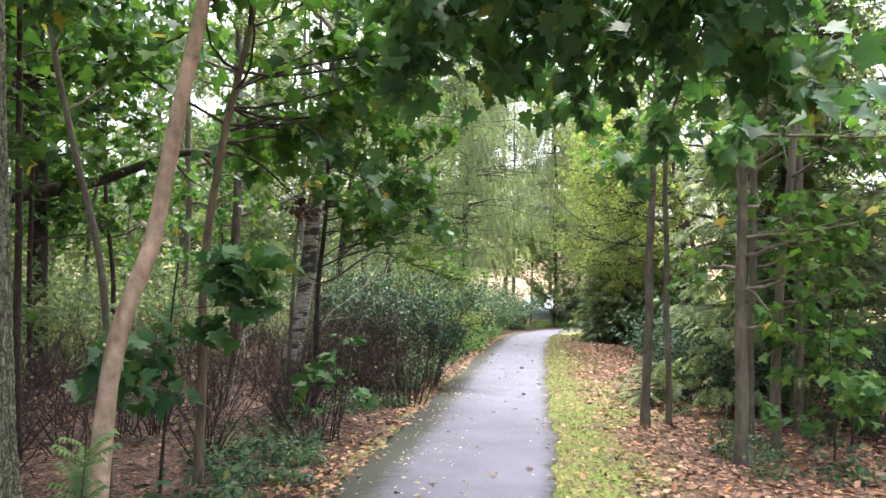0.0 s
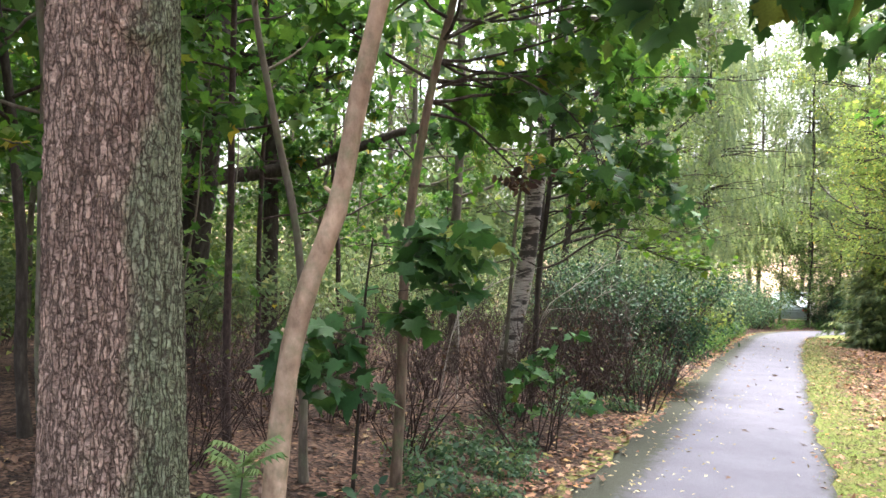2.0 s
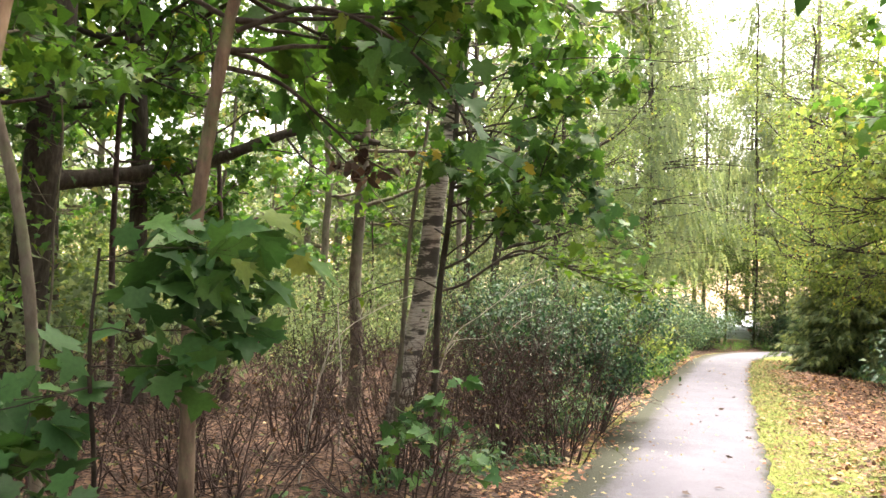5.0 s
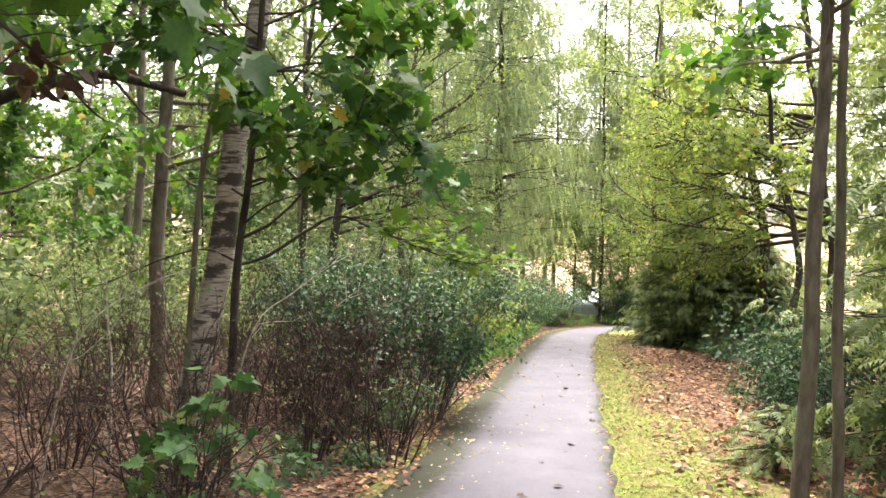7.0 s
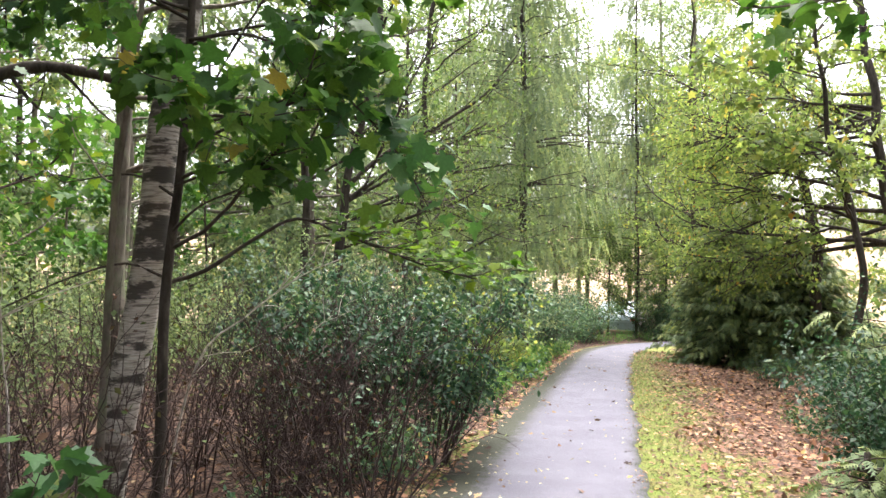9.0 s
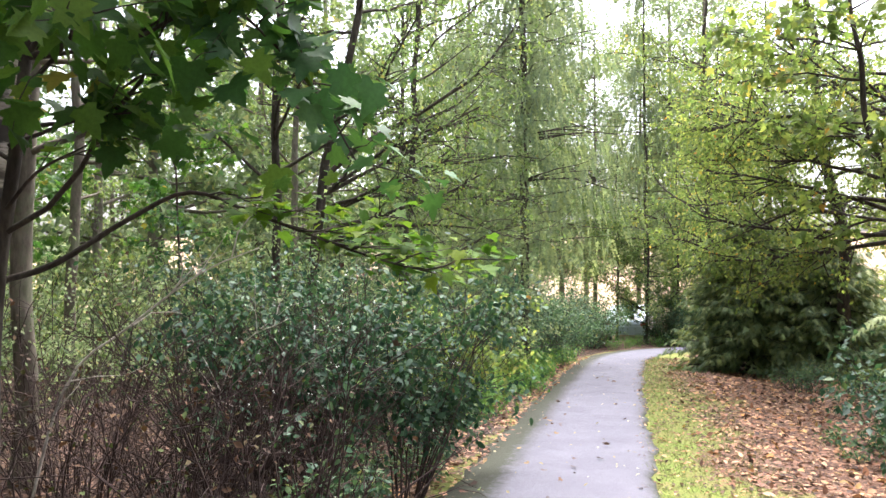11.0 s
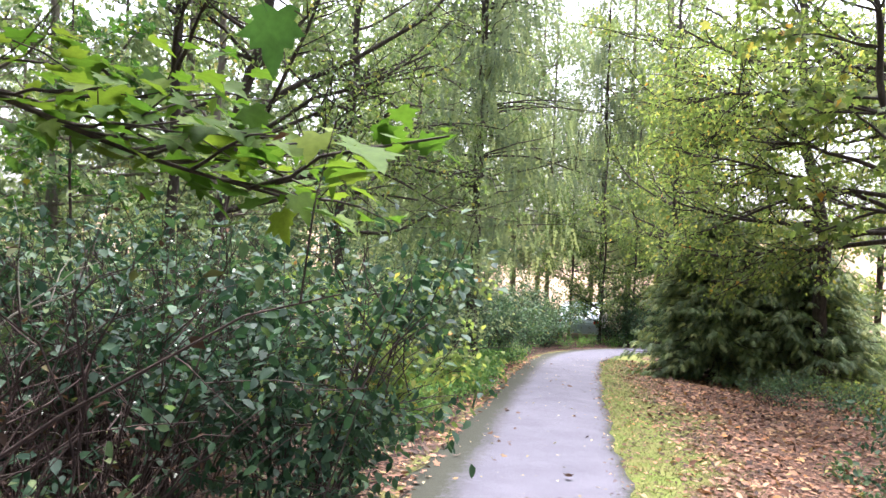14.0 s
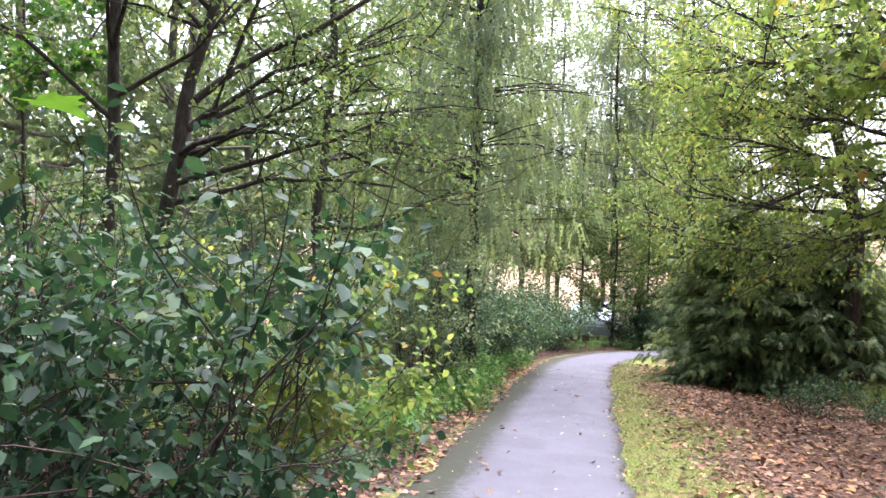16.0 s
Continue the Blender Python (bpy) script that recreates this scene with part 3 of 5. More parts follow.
def broad_tree(name, label, pts, r0, r1, bark, leaf_mat, shape, size, per, limbs, seed, group="", wob=0.01, sides=12, droop=0.5, flare=1.35, crown="crown", spread=0.06, stubs=0, fine=1, twigs=3.0, limb_bark=None, clump=0.0):
    """pts: the trunk's line; limbs: rows of (low, high, count, shortest, longest, azimuth, spread, rise)."""
    rng = np.random.default_rng(seed)
    pts = [list(p) for p in pts]
    pts[0][2] = at(pts[0][0], pts[0][1]) - 0.12
    tr = trunk_line(pts, 40, wob, rng)
    t = thing(name, tr[0] + (0, 0, 0.12), label, "tree", group)
    k = np.linspace(0, 1, len(tr))
    rad = r0 + (r1 - r0) * k
    rad = rad * (1 + (flare - 1) * np.exp(-(tr[:, 2] - tr[0, 2]) / (r0 * 2.2 + 0.05)))
    rad = rad * (1 + 0.05 * np.sin(np.arange(len(tr)) * 1.9) * rng.uniform(0.3, 1, len(tr)))
    g = Geo()
    g.tube(tr, rad, sides)
    for _ in range(stubs):
        s = rng.uniform(0.1, 0.7)
        o = along(tr, s)
        a = rng.uniform(0, 6.28)
        g.tube(wander(rng, o, (math.cos(a), math.sin(a), 0.5), rng.uniform(0.015, 0.04) + r0, 3, 0.1), np.linspace(0.3, 0.15, 4) * r0, 5)
    part("trunk", g, bark, t)
    wood, leaf = Geo(), Foliage(rng, shape, size, per, droop, spread, clump=clump, grain=0.45 + 2 * size)
    zs = tr[:, 2]
    for lo, hi, count, l0, l1, az, sp, rise in limbs:
        for _ in range(count):
            z = tr[0, 2] + rng.uniform(lo, hi)
            i = int(np.clip(np.searchsorted(zs, z), 1, len(tr) - 1))
            a = radians(az + rng.uniform(-sp, sp))
            length = rng.uniform(l0, l1)
            one = wood if not fine or r0 < 0.02 else Geo()
            limb(rng, one, leaf, tr[i], (math.cos(a), math.sin(a), rise + rng.normal(0, 0.12)), length, min(rad[i] * 0.5, 0.012 + 0.014 * length), twigs=int(4 + twigs * length), fine=fine)
            if one is not wood:
                part("branch", one, limb_bark or bark, t)
    if wood.n:
        tagged(part("branchwork", wood, bark, t), kind="stuff")
    g = Geo()
    leaf.into(g)
    tagged(part(crown, g, leaf_mat, t), kind="stuff")
    return t


def shrub(name, label, x, y, radius, height, stems, per, size, shape, leaf_mat, wood_mat, seed, group="", lean=(0, 0), twigs=5, droop=0.45, twig_len=0.45, stem_r=0.009, spread=0.05, low=0.25, sub=2, bend=0.14, twiggy=True, jitter=0.6, clump=-0.3):
    rng = np.random.default_rng(seed)
    base = np.array((x, y, at(x, y)))
    t = thing(name, base, label, "shrub", group)
    wood, leaf = Geo(), Foliage(rng, shape, size, per, droop, spread, clump=clump, grain=0.2 + size)
    for _ in range(stems):
        a, r = rng.uniform(0, 6.28), math.sqrt(rng.uniform(0, 1))
        o = base + (math.cos(a) * r * radius * 0.35, math.sin(a) * r * radius * 0.35, -0.06)
        o[2] = at(o[0], o[1]) - 0.05
        tilt = r * radius / height
        way = (math.cos(a) * tilt + lean[0], math.sin(a) * tilt + lean[1], 1.0)
        length = height * rng.uniform(0.65, 1.1)
        pts = wander(rng, o, way, length, 7, bend * 0.6, -0.02)
        wood.tube(pts if twiggy else pts[::2], np.linspace(stem_r, stem_r * 0.3, len(pts if twiggy else pts[::2])), 4 if twiggy else 3)
        leaf.line(pts, max(0.4, low))
        for _ in range(twigs):
            s = rng.uniform(low, 1)
            d = np.array(way) / np.linalg.norm(way) * 0.6 + rng.normal(0, jitter, 3)
            tp = wander(rng, along(pts, s), d, length * twig_len * rng.uniform(0.5, 1.1), 4, 0.2)
            if twiggy:
                wood.tube(tp, np.linspace(stem_r * 0.5, stem_r * 0.18, len(tp)), 3)
            leaf.line(tp, 0.1)
            for _ in range(sub):
                sp = wander(rng, along(tp, rng.uniform(0.2, 0.9)), rng.normal(0, jitter, 3) + (0, 0, 0.35), length * twig_len * 0.45, 2, 0.25)
                if per < 8:
                    wood.tube(sp, np.linspace(stem_r * 0.28, stem_r * 0.12, len(sp)), 3)
                leaf.line(sp, 0.1)
    tagged(part("stem_mass", wood, wood_mat, t), kind="stuff")
    g = Geo()
    leaf.into(g)
    tagged(part("foliage", g, leaf_mat, t), kind="stuff")
    return t


def spruce(name, label, x, y, height, radius, low, seed, needles, spray, size, whorls, per_whorl, hang=0.35, trunk_r=0.14, group="", dens=16, full=0.75):
    """A conifer: whorls of boughs that sag, set with sprays."""
    rng = np.random.default_rng(seed)
    z0 = at(x, y)
    t = thing(name, (x, y, z0), label, "tree", group)
    g = Geo()
    tr = np.column_stack([np.full(20, x), np.full(20, y), np.linspace(z0 - 0.1, z0 + height, 20)])
    tr[:, :2] += rng.normal(0, 0.02, (20, 2))
    g.tube(tr, np.linspace(trunk_r, 0.02, 20) * (1 + 0.4 * np.exp(-np.linspace(0, height, 20) * 2)), 10)
    part("trunk", g, DARK_BARK, t)
    wood, p, tip, nor, sz = Geo(), [], [], [], []
    for w in range(whorls):
        h = low + (height - low) * ((w + rng.uniform(0, 0.8)) / whorls)
        reach = radius * (1 - (h / height)) ** full + 0.15
        for _ in range(per_whorl):
            a = rng.uniform(0, 6.283)
            length = reach * rng.uniform(0.65, 1.15)
            pts = wander(rng, (x, y, z0 + h), (math.cos(a), math.sin(a), 0.25), length, 8, 0.06, -0.07)
            pts[-3:, 2] += np.array([0.01, 0.03, 0.07]) * length
            wood.tube(pts, np.linspace(0.006 + 0.005 * length, 0.003, len(pts)), 4)
            n = max(3, int(length * dens))
            s = rng.uniform(0.12, 1, n)
            o = along(pts, s)
            out = np.array((math.cos(a), math.sin(a), 0.0))
            cross = np.array((-out[1], out[0], 0.0))
            sgn = rng.choice([-1, 1], n)[:, None]
            d = out * 0.75 + cross * sgn * rng.uniform(0.2, 1.1, n)[:, None] + rng.normal(0, 0.18, (n, 3)) + (0, 0, -hang)
            p.append(o + d * rng.uniform(0, 0.25, n)[:, None] * length * 0.4)
            tip.append(d)
            nor.append(rng.normal(0, 0.35, (n, 3)) + (0, 0, 1) - out * 0.3)
            sz.append(size * rng.uniform(0.6, 1.3, n) * (0.7 + 0.3 * (1 - s)))
    tagged(part("bough_mass", wood, DARK_BARK, t), kind="stuff")
    g = Geo()
    g.scatter(spray, np.concatenate(p), np.concatenate(tip), np.concatenate(nor), np.concatenate(sz))
    tagged(part("needles", g, needles, t), kind="stuff")
    return t


# ---- the wood beside the path ----
def furrowed_oak():
    """Old trunk: ridged bark modelled in the surface, buttressed at the foot."""
    x, y, r = -2.80, 4.24, 0.335
    z0 = at(x, y)
    t = thing("oak_tree", (x, y, z0), "thick old oak trunk with deeply furrowed grey-brown bark", "tree")
    nz, na = 240, 190
    zz = np.linspace(-0.1, 5.2, nz)[:, None]
    th = np.linspace(0, 2 * np.pi, na, endpoint=False)[None]
    rad = r * (1 - 0.03 * zz) + 0.10 * np.exp(-np.clip(zz, 0, 9) / 0.35) * (1 + 0.5 * np.sin(5 * th + 1)) + 0.012 * np.sin(3 * th + zz)
    rng = np.random.default_rng(5)
    ridge = np.zeros((nz, na))
    for _ in range(26):
        k, m, ph, a = rng.integers(13, 46), rng.uniform(-7, 7), rng.uniform(0, 6.28), rng.uniform(0.4, 1)
        ridge += a * np.sin(k * th + m * zz + ph + 1.4 * np.sin(zz * rng.uniform(2, 7) + rng.uniform(0, 6)))
    ridge = np.clip(ridge / 3.2, -1, 0.5)
    crack = np.zeros((nz, na))
    for _ in range(10):
        crack += np.sin(rng.integers(4, 20) * th + rng.uniform(30, 75) * zz + rng.uniform(0, 6.28))
    rad = rad + 0.014 * ridge + 0.0022 * np.clip(crack, -2.5, 0.8)
    da = (th - radians(-32) + np.pi) % (2 * np.pi) - np.pi
    knot = np.exp(-((da * r) ** 2 / 0.008 + (zz - 2.86) ** 2 / 0.012))
    ring = np.exp(-((np.sqrt((da * r) ** 2 + (zz - 2.86) ** 2) - 0.12) ** 2) / 0.0016)
    rad = rad + 0.045 * knot + 0.035 * ring
    v = np.stack([x + rad * np.cos(th) - 0.004 * zz, y + rad * np.sin(th) + 0 * zz, z0 + zz + 0 * th], -1)
    i = np.arange(nz - 1)[:, None] * na
    j = np.arange(na)[None]
    k = (j + 1) % na
    g = Geo()
    g.add(v, np.stack([i + j, i + k, i + na + k, i + na + j], -1).reshape(-1, 4))
    top = wander(rng, (x - 0.02, y, z0 + 5.1), (0.05, 0, 1), 6, 8, 0.05)
    g.tube(top, np.linspace(0.29, 0.08, 9), 14)
    part("trunk", g, OAK_BARK, t)
    wood, leaf = Geo(), Foliage(rng, SMALL, 0.12, 22)
    for _ in range(18):
        a = rng.uniform(0, 6.28)
        limb(rng, wood, leaf, along(top, rng.uniform(0, 0.6)), (math.cos(a), math.sin(a), 0.3), rng.uniform(2, 3.6), 0.06, twigs=13)
    tagged(part("branchwork", wood, GREY_BARK, t), kind="stuff")
    g = Geo()
    leaf.into(g)
    part("crown", g, MAPLE, t)


furrowed_oak()

broad_tree("maple_tree", "leaning young maple with smooth pale pinkish-brown bark", [(-2.2, 4.7, 0), (-2.16, 4.75, 0.35), (-2.10, 4.78, 0.9), (-1.99, 4.79, 1.3), (-1.85, 4.8, 1.65), (-1.72, 4.82, 2.3), (-1.55, 4.85, 3.2), (-1.3, 4.9, 4.6), (-1.2, 5.0, 6.5)], 0.068, 0.025, SMOOTH_BARK, MAPLE, MAPLE_LIGHT, 0.14, 11,
           [(3.3, 6.5, 12, 0.9, 2.0, 90, 180, 0.35)], 11, stubs=7, limb_bark=DARK_BARK)
slim_maple = broad_tree("maple_tree", "slim young maple with grey-brown bark and large dark leaves", [(-2.1, 6.42, 0), (-2.07, 6.4, 0.4), (-2.0, 6.35, 1.5), (-1.85, 6.35, 2.5), (-1.6, 6.35, 3.7), (-1.4, 6.4, 6.0)], 0.044, 0.016, BROWN_BARK, MAPLE, MAPLE_SHAPE, 0.15, 10,
           # last row: high limbs added out of view to shade the thicket
           [(2.9, 5.5, 10, 0.8, 1.7, 60, 150, 0.35), (2.9, 4.2, 8, 1.3, 2.1, 42, 28, 0.1), (2.5, 3.1, 3, 0.9, 1.5, 55, 25, 0.0), (4.3, 6.0, 12, 1.4, 2.4, 90, 180, 0.2)], 12, stubs=3, limb_bark=DARK_BARK)
def leafy_bough():
    """A bough of the slim maple bending down over the thicket, heavy with dark leaves."""
    rng = np.random.default_rng(43)
    wood, leaf = Geo(), Foliage(rng, MAPLE_SHAPE, 0.135, 12, 0.45, 0.04, 1.3)
    stem = spline(np.array([(-1.8, 6.36, 2.6), (-1.4, 6.45, 2.72), (-1.0, 6.55, 2.55), (-0.72, 6.62, 2.25), (-0.62, 6.65, 1.95)]), 0.08)
    wood.tube(stem, np.linspace(0.014, 0.004, len(stem)), 6)
    for k, s in enumerate(np.linspace(0.35, 0.98, 11)):
        p = wander(rng, along(stem, s), (0.4, 0.7 if k % 2 else -0.6, rng.normal(-0.15, 0.2)), rng.uniform(0.2, 0.4), 4, 0.15, -0.05)
        wood.tube(p, np.linspace(0.005, 0.002, len(p)), 4)
        leaf.line(p, 0.1)
    part("bough", wood, DARK_BARK, slim_maple)
    g = Geo()
    leaf.into(g)
    tagged(part("bough_foliage", g, MAPLE_DARK, slim_maple, "large dark green leaves"), kind="stuff")


leafy_bough()


def withered_cluster():
    """A bare twig of the slim maple with a wad of dry dark leaves caught on it."""
    rng = np.random.default_rng(42)
    t = thing("dead_branch", (-1.86, 6.36, 2.42), "dry twig hung with a dark wad of withered leaves", "branch")
    g = Geo()
    twig = spline(np.array([(-1.86, 6.36, 2.42), (-1.62, 6.5, 2.36), (-1.4, 6.7, 2.15), (-1.25, 6.84, 2.0), (-1.12, 6.95, 1.93)]), 0.06)
    g.tube(twig, np.linspace(0.014, 0.004, len(twig)), 6)
    for s in (0.3, 0.45, 0.6, 0.7, 0.8, 0.9):
        q = wander(rng, along(twig, s), (0.7, rng.normal(0, 0.5), rng.normal(-0.2, 0.4)), 0.3, 4, 0.2)
        one = Geo()
        one.tube(q, np.linspace(0.004, 0.0015, len(q)), 4)
        part("side_twig", one, DARK_BARK, t)
    part("twig", g, DARK_BARK, t)
    g, n = Geo(), 46
    p = np.array((-1.25, 6.84, 1.98)) + rng.normal(0, 1, (n, 3)) * (0.11, 0.08, 0.05)
    g.scatter(OVAL, p, rng.normal(0, 1, (n, 3)) - (0, 0, 0.6), rng.normal(0, 1, (n, 3)), rng.uniform(0.05, 0.11, n))
    tagged(part("withered_leaves", g, LITTER_DARK, t), kind="stuff")


withered_cluster()
broad_tree("maple_sapling", "maple sapling with broad drooping dark green leaves", [(-2.25, 6.0, 0), (-2.12, 5.8, 0.5), (-2.05, 5.65, 1.05), (-1.98, 5.6, 1.5)], 0.016, 0.006, DARK_BARK, MAPLE_DARK, MAPLE_SHAPE, 0.165, 11,
           [(0.95, 1.4, 6, 0.35, 0.7, 220, 70, -0.05), (1.3, 2.0, 6, 0.4, 0.85, -10, 60, 0.05)], 13, droop=0.35, spread=0.06)
broad_tree("young_tree", "thin dark stem wrapped in withered reddish leaves", [(-4.0, 7.1, 0), (-4.02, 7.1, 1.5), (-4.0, 7.1, 3.0), (-3.95, 7.1, 5.5)], 0.04, 0.02, TWIG, MAPLE, MAPLE_LIGHT, 0.13, 12,
           [(2.6, 5.5, 12, 0.7, 1.6, 0, 180, 0.3)], 14)
broad_tree("young_tree", "thin pale grey stem leaning among the maples", [(-2.72, 6.15, 0), (-2.75, 6.1, 1.3), (-2.95, 6.0, 2.4), (-3.1, 5.95, 3.4), (-3.2, 5.9, 5.5)], 0.035, 0.015, GREY_BARK, MAPLE, MAPLE_LIGHT, 0.13, 12,
           [(2.9, 5.4, 9, 0.7, 1.6, 20, 180, 0.3)], 15)
birch = broad_tree("birch_tree", "birch with white bark broken by black patches", [(-2.25, 10.42, 0), (-2.08, 10.46, 0.2), (-1.93, 10.5, 0.95), (-1.80, 10.55, 2.2), (-1.62, 10.6, 3.4), (-1.3, 10.7, 6.0), (-1.1, 10.8, 9.0)], 0.125, 0.05, BIRCH_BARK, ALDER, SMALL, 0.085, 40,
                   # crown above view, thickened to shade what stands below
                   [(4.6, 9, 30, 1.2, 2.6, 0, 180, 0.25)], 16, sides=18)
reach_tree = broad_tree("maple_tree", "slender dark-stemmed maple whose branches reach over the path", [(-1.78, 10.38, 0), (-1.74, 10.4, 0.4), (-1.72, 10.42, 1.2), (-1.62, 10.48, 2.4), (-1.52, 10.5, 4.3), (-1.45, 10.5, 5.6)], 0.042, 0.014, DARK_BARK, MAPLE, MAPLE_SHAPE, 0.14, 11,
           [(1.7, 2.0, 1, 1.9, 2.1, 5, 5, 0.35), (2.3, 2.9, 2, 1.6, 2.2, -10, 35, 0.35), (2.5, 3.2, 5, 0.8, 1.5, -42, 24, 0.0), (3.2, 5.4, 6, 1.2, 2.2, -15, 65, 0.25), (3.2, 5.2, 4, 0.9, 1.5, 180, 60, 0.3)], 17)
broad_tree("young_tree", "thin bare grey stem close beside the birch", [(-2.15, 10.25, 0), (-2.0, 10.28, 1.6), (-1.85, 10.3, 2.9), (-1.8, 10.3, 4.4)], 0.03, 0.012, GREY_BARK, MAPLE, MAPLE_LIGHT, 0.12, 8,
           [(2.2, 4.3, 6, 0.6, 1.3, 180, 120, 0.3)], 18)


def low_maple_bough(t):
    """The lowest bough of the maple by the birch, sagging towards the path with leaves coloured as lit."""
    rng = np.random.default_rng(21)
    wood, leaf = Geo(), Foliage(rng, MAPLE_SHAPE, 0.085, 19, 0.12, 0.05, 2.4)
    stem = spline(np.array([(-1.74, 10.44, 1.12), (-1.5, 10.5, 1.2), (-1.2, 10.64, 1.42), (-0.94, 10.77, 1.56), (-0.63, 10.85, 1.45), (-0.24, 11.02, 1.29), (0.05, 10.9, 1.2), (0.3, 10.9, 1.14)]), 0.08)
    wood.tube(stem, np.linspace(0.018, 0.004, len(stem)), 6)
    for k, s in enumerate(np.linspace(0.45, 0.97, 17)):
        side = 1 if k % 2 else -1
        p = wander(rng, along(stem, s), (0.7, side * 0.6, rng.normal(0.02, 0.15)), rng.uniform(0.35, 0.75), 5, 0.15, -0.04)
        wood.tube(p, np.linspace(0.006, 0.002, len(p)), 4)
        leaf.line(p, 0.1)
        q = wander(rng, along(p, 0.5), (0.5, -side * 0.5, 0.05), 0.3, 3, 0.2)
        wood.tube(q, np.linspace(0.003, 0.0015, len(q)), 4)
        leaf.line(q, 0.1)
    leaf.line(stem, 0.6)
    for line in ([(-1.676, 10.416, 1.76), (-1.4, 10.5, 1.9), (-1.07, 10.7, 2.2), (-0.7, 10.8, 2.45)], [(-1.74, 10.44, 1.15), (-2.0, 10.4, 1.25), (-2.35, 10.3, 1.15), (-2.75, 10.2, 0.95)], [(-1.7, 10.42, 1.45), (-1.45, 10.3, 1.62), (-1.15, 10.2, 1.72)], [(-1.68, 10.42, 1.7), (-2.0, 10.5, 1.85), (-2.5, 10.5, 1.8)]):
        p = spline(np.array(line), 0.08)
        wood.tube(p, np.linspace(0.011, 0.004, len(p)), 6)
        for s in (0.5, 0.7, 0.85, 1.0):
            q = wander(rng, along(p, s), (p[-1] - p[0]) + rng.normal(0, 0.3, 3), 0.3, 4, 0.2)
            wood.tube(q, np.linspace(0.004, 0.0015, len(q)), 4)
            leaf.line(q, 0.4)
    part("low_bough", wood, DARK_BARK, t)
    bare = Geo()
    p = spline(np.array([(-1.55, 10.5, 3.15), (-0.8, 10.42, 3.42), (0.0, 10.35, 3.42), (0.6, 10.3, 3.34), (1.15, 10.3, 3.4)]), 0.1)
    bare.tube(p, np.linspace(0.011, 0.003, len(p)), 5)
    part("bare_twig", bare, DARK_BARK, t)
    g = Geo()
    leaf.into(g)
    tagged(part("low_foliage", g, LIT_MAPLE, t, "bright yellow-green leaves lit from above"), kind="stuff")


low_maple_bough(reach_tree)


def dark_maple_bough(t):
    """The next boughs up, heavy with dark leaves: one over the path edge, one into the wood."""
    rng = np.random.default_rng(22)
    leaf = Foliage(rng, MAPLE_SHAPE, 0.13, 17, 0.4, 0.06, 1.3)
    for line, way in (([(-1.6, 10.48, 2.75), (-1.1, 10.34, 2.72), (-0.6, 10.3, 2.4), (-0.2, 10.35, 2.0), (0.02, 10.4, 1.62)], 0.5), ([(-1.6, 10.48, 2.95), (-2.05, 10.35, 3.05), (-2.55, 10.2, 2.95), (-2.95, 10.1, 2.75)], -0.5)):
        wood, stem = Geo(), spline(np.array(line), 0.1)
        wood.tube(stem, np.linspace(0.014, 0.004, len(stem)), 6)
        for k, s in enumerate(np.linspace(0.25, 0.98, 24)):
            side = 1 if k % 2 else -1
            p = wander(rng, along(stem, s), (way, side * 0.7, rng.normal(-0.05, 0.2)), rng.uniform(0.3, 0.62), 4, 0.15, -0.05)
            wood.tube(p, np.linspace(0.005, 0.002, len(p)), 4)
            leaf.line(p, 0.1)
        part("upper_bough", wood, DARK_BARK, t)
    g = Geo()
    leaf.into(g)
    tagged(part("upper_foliage", g, MAPLE_DARK, t, "large dark green leaves"), kind="stuff")


dark_maple_bough(reach_tree)


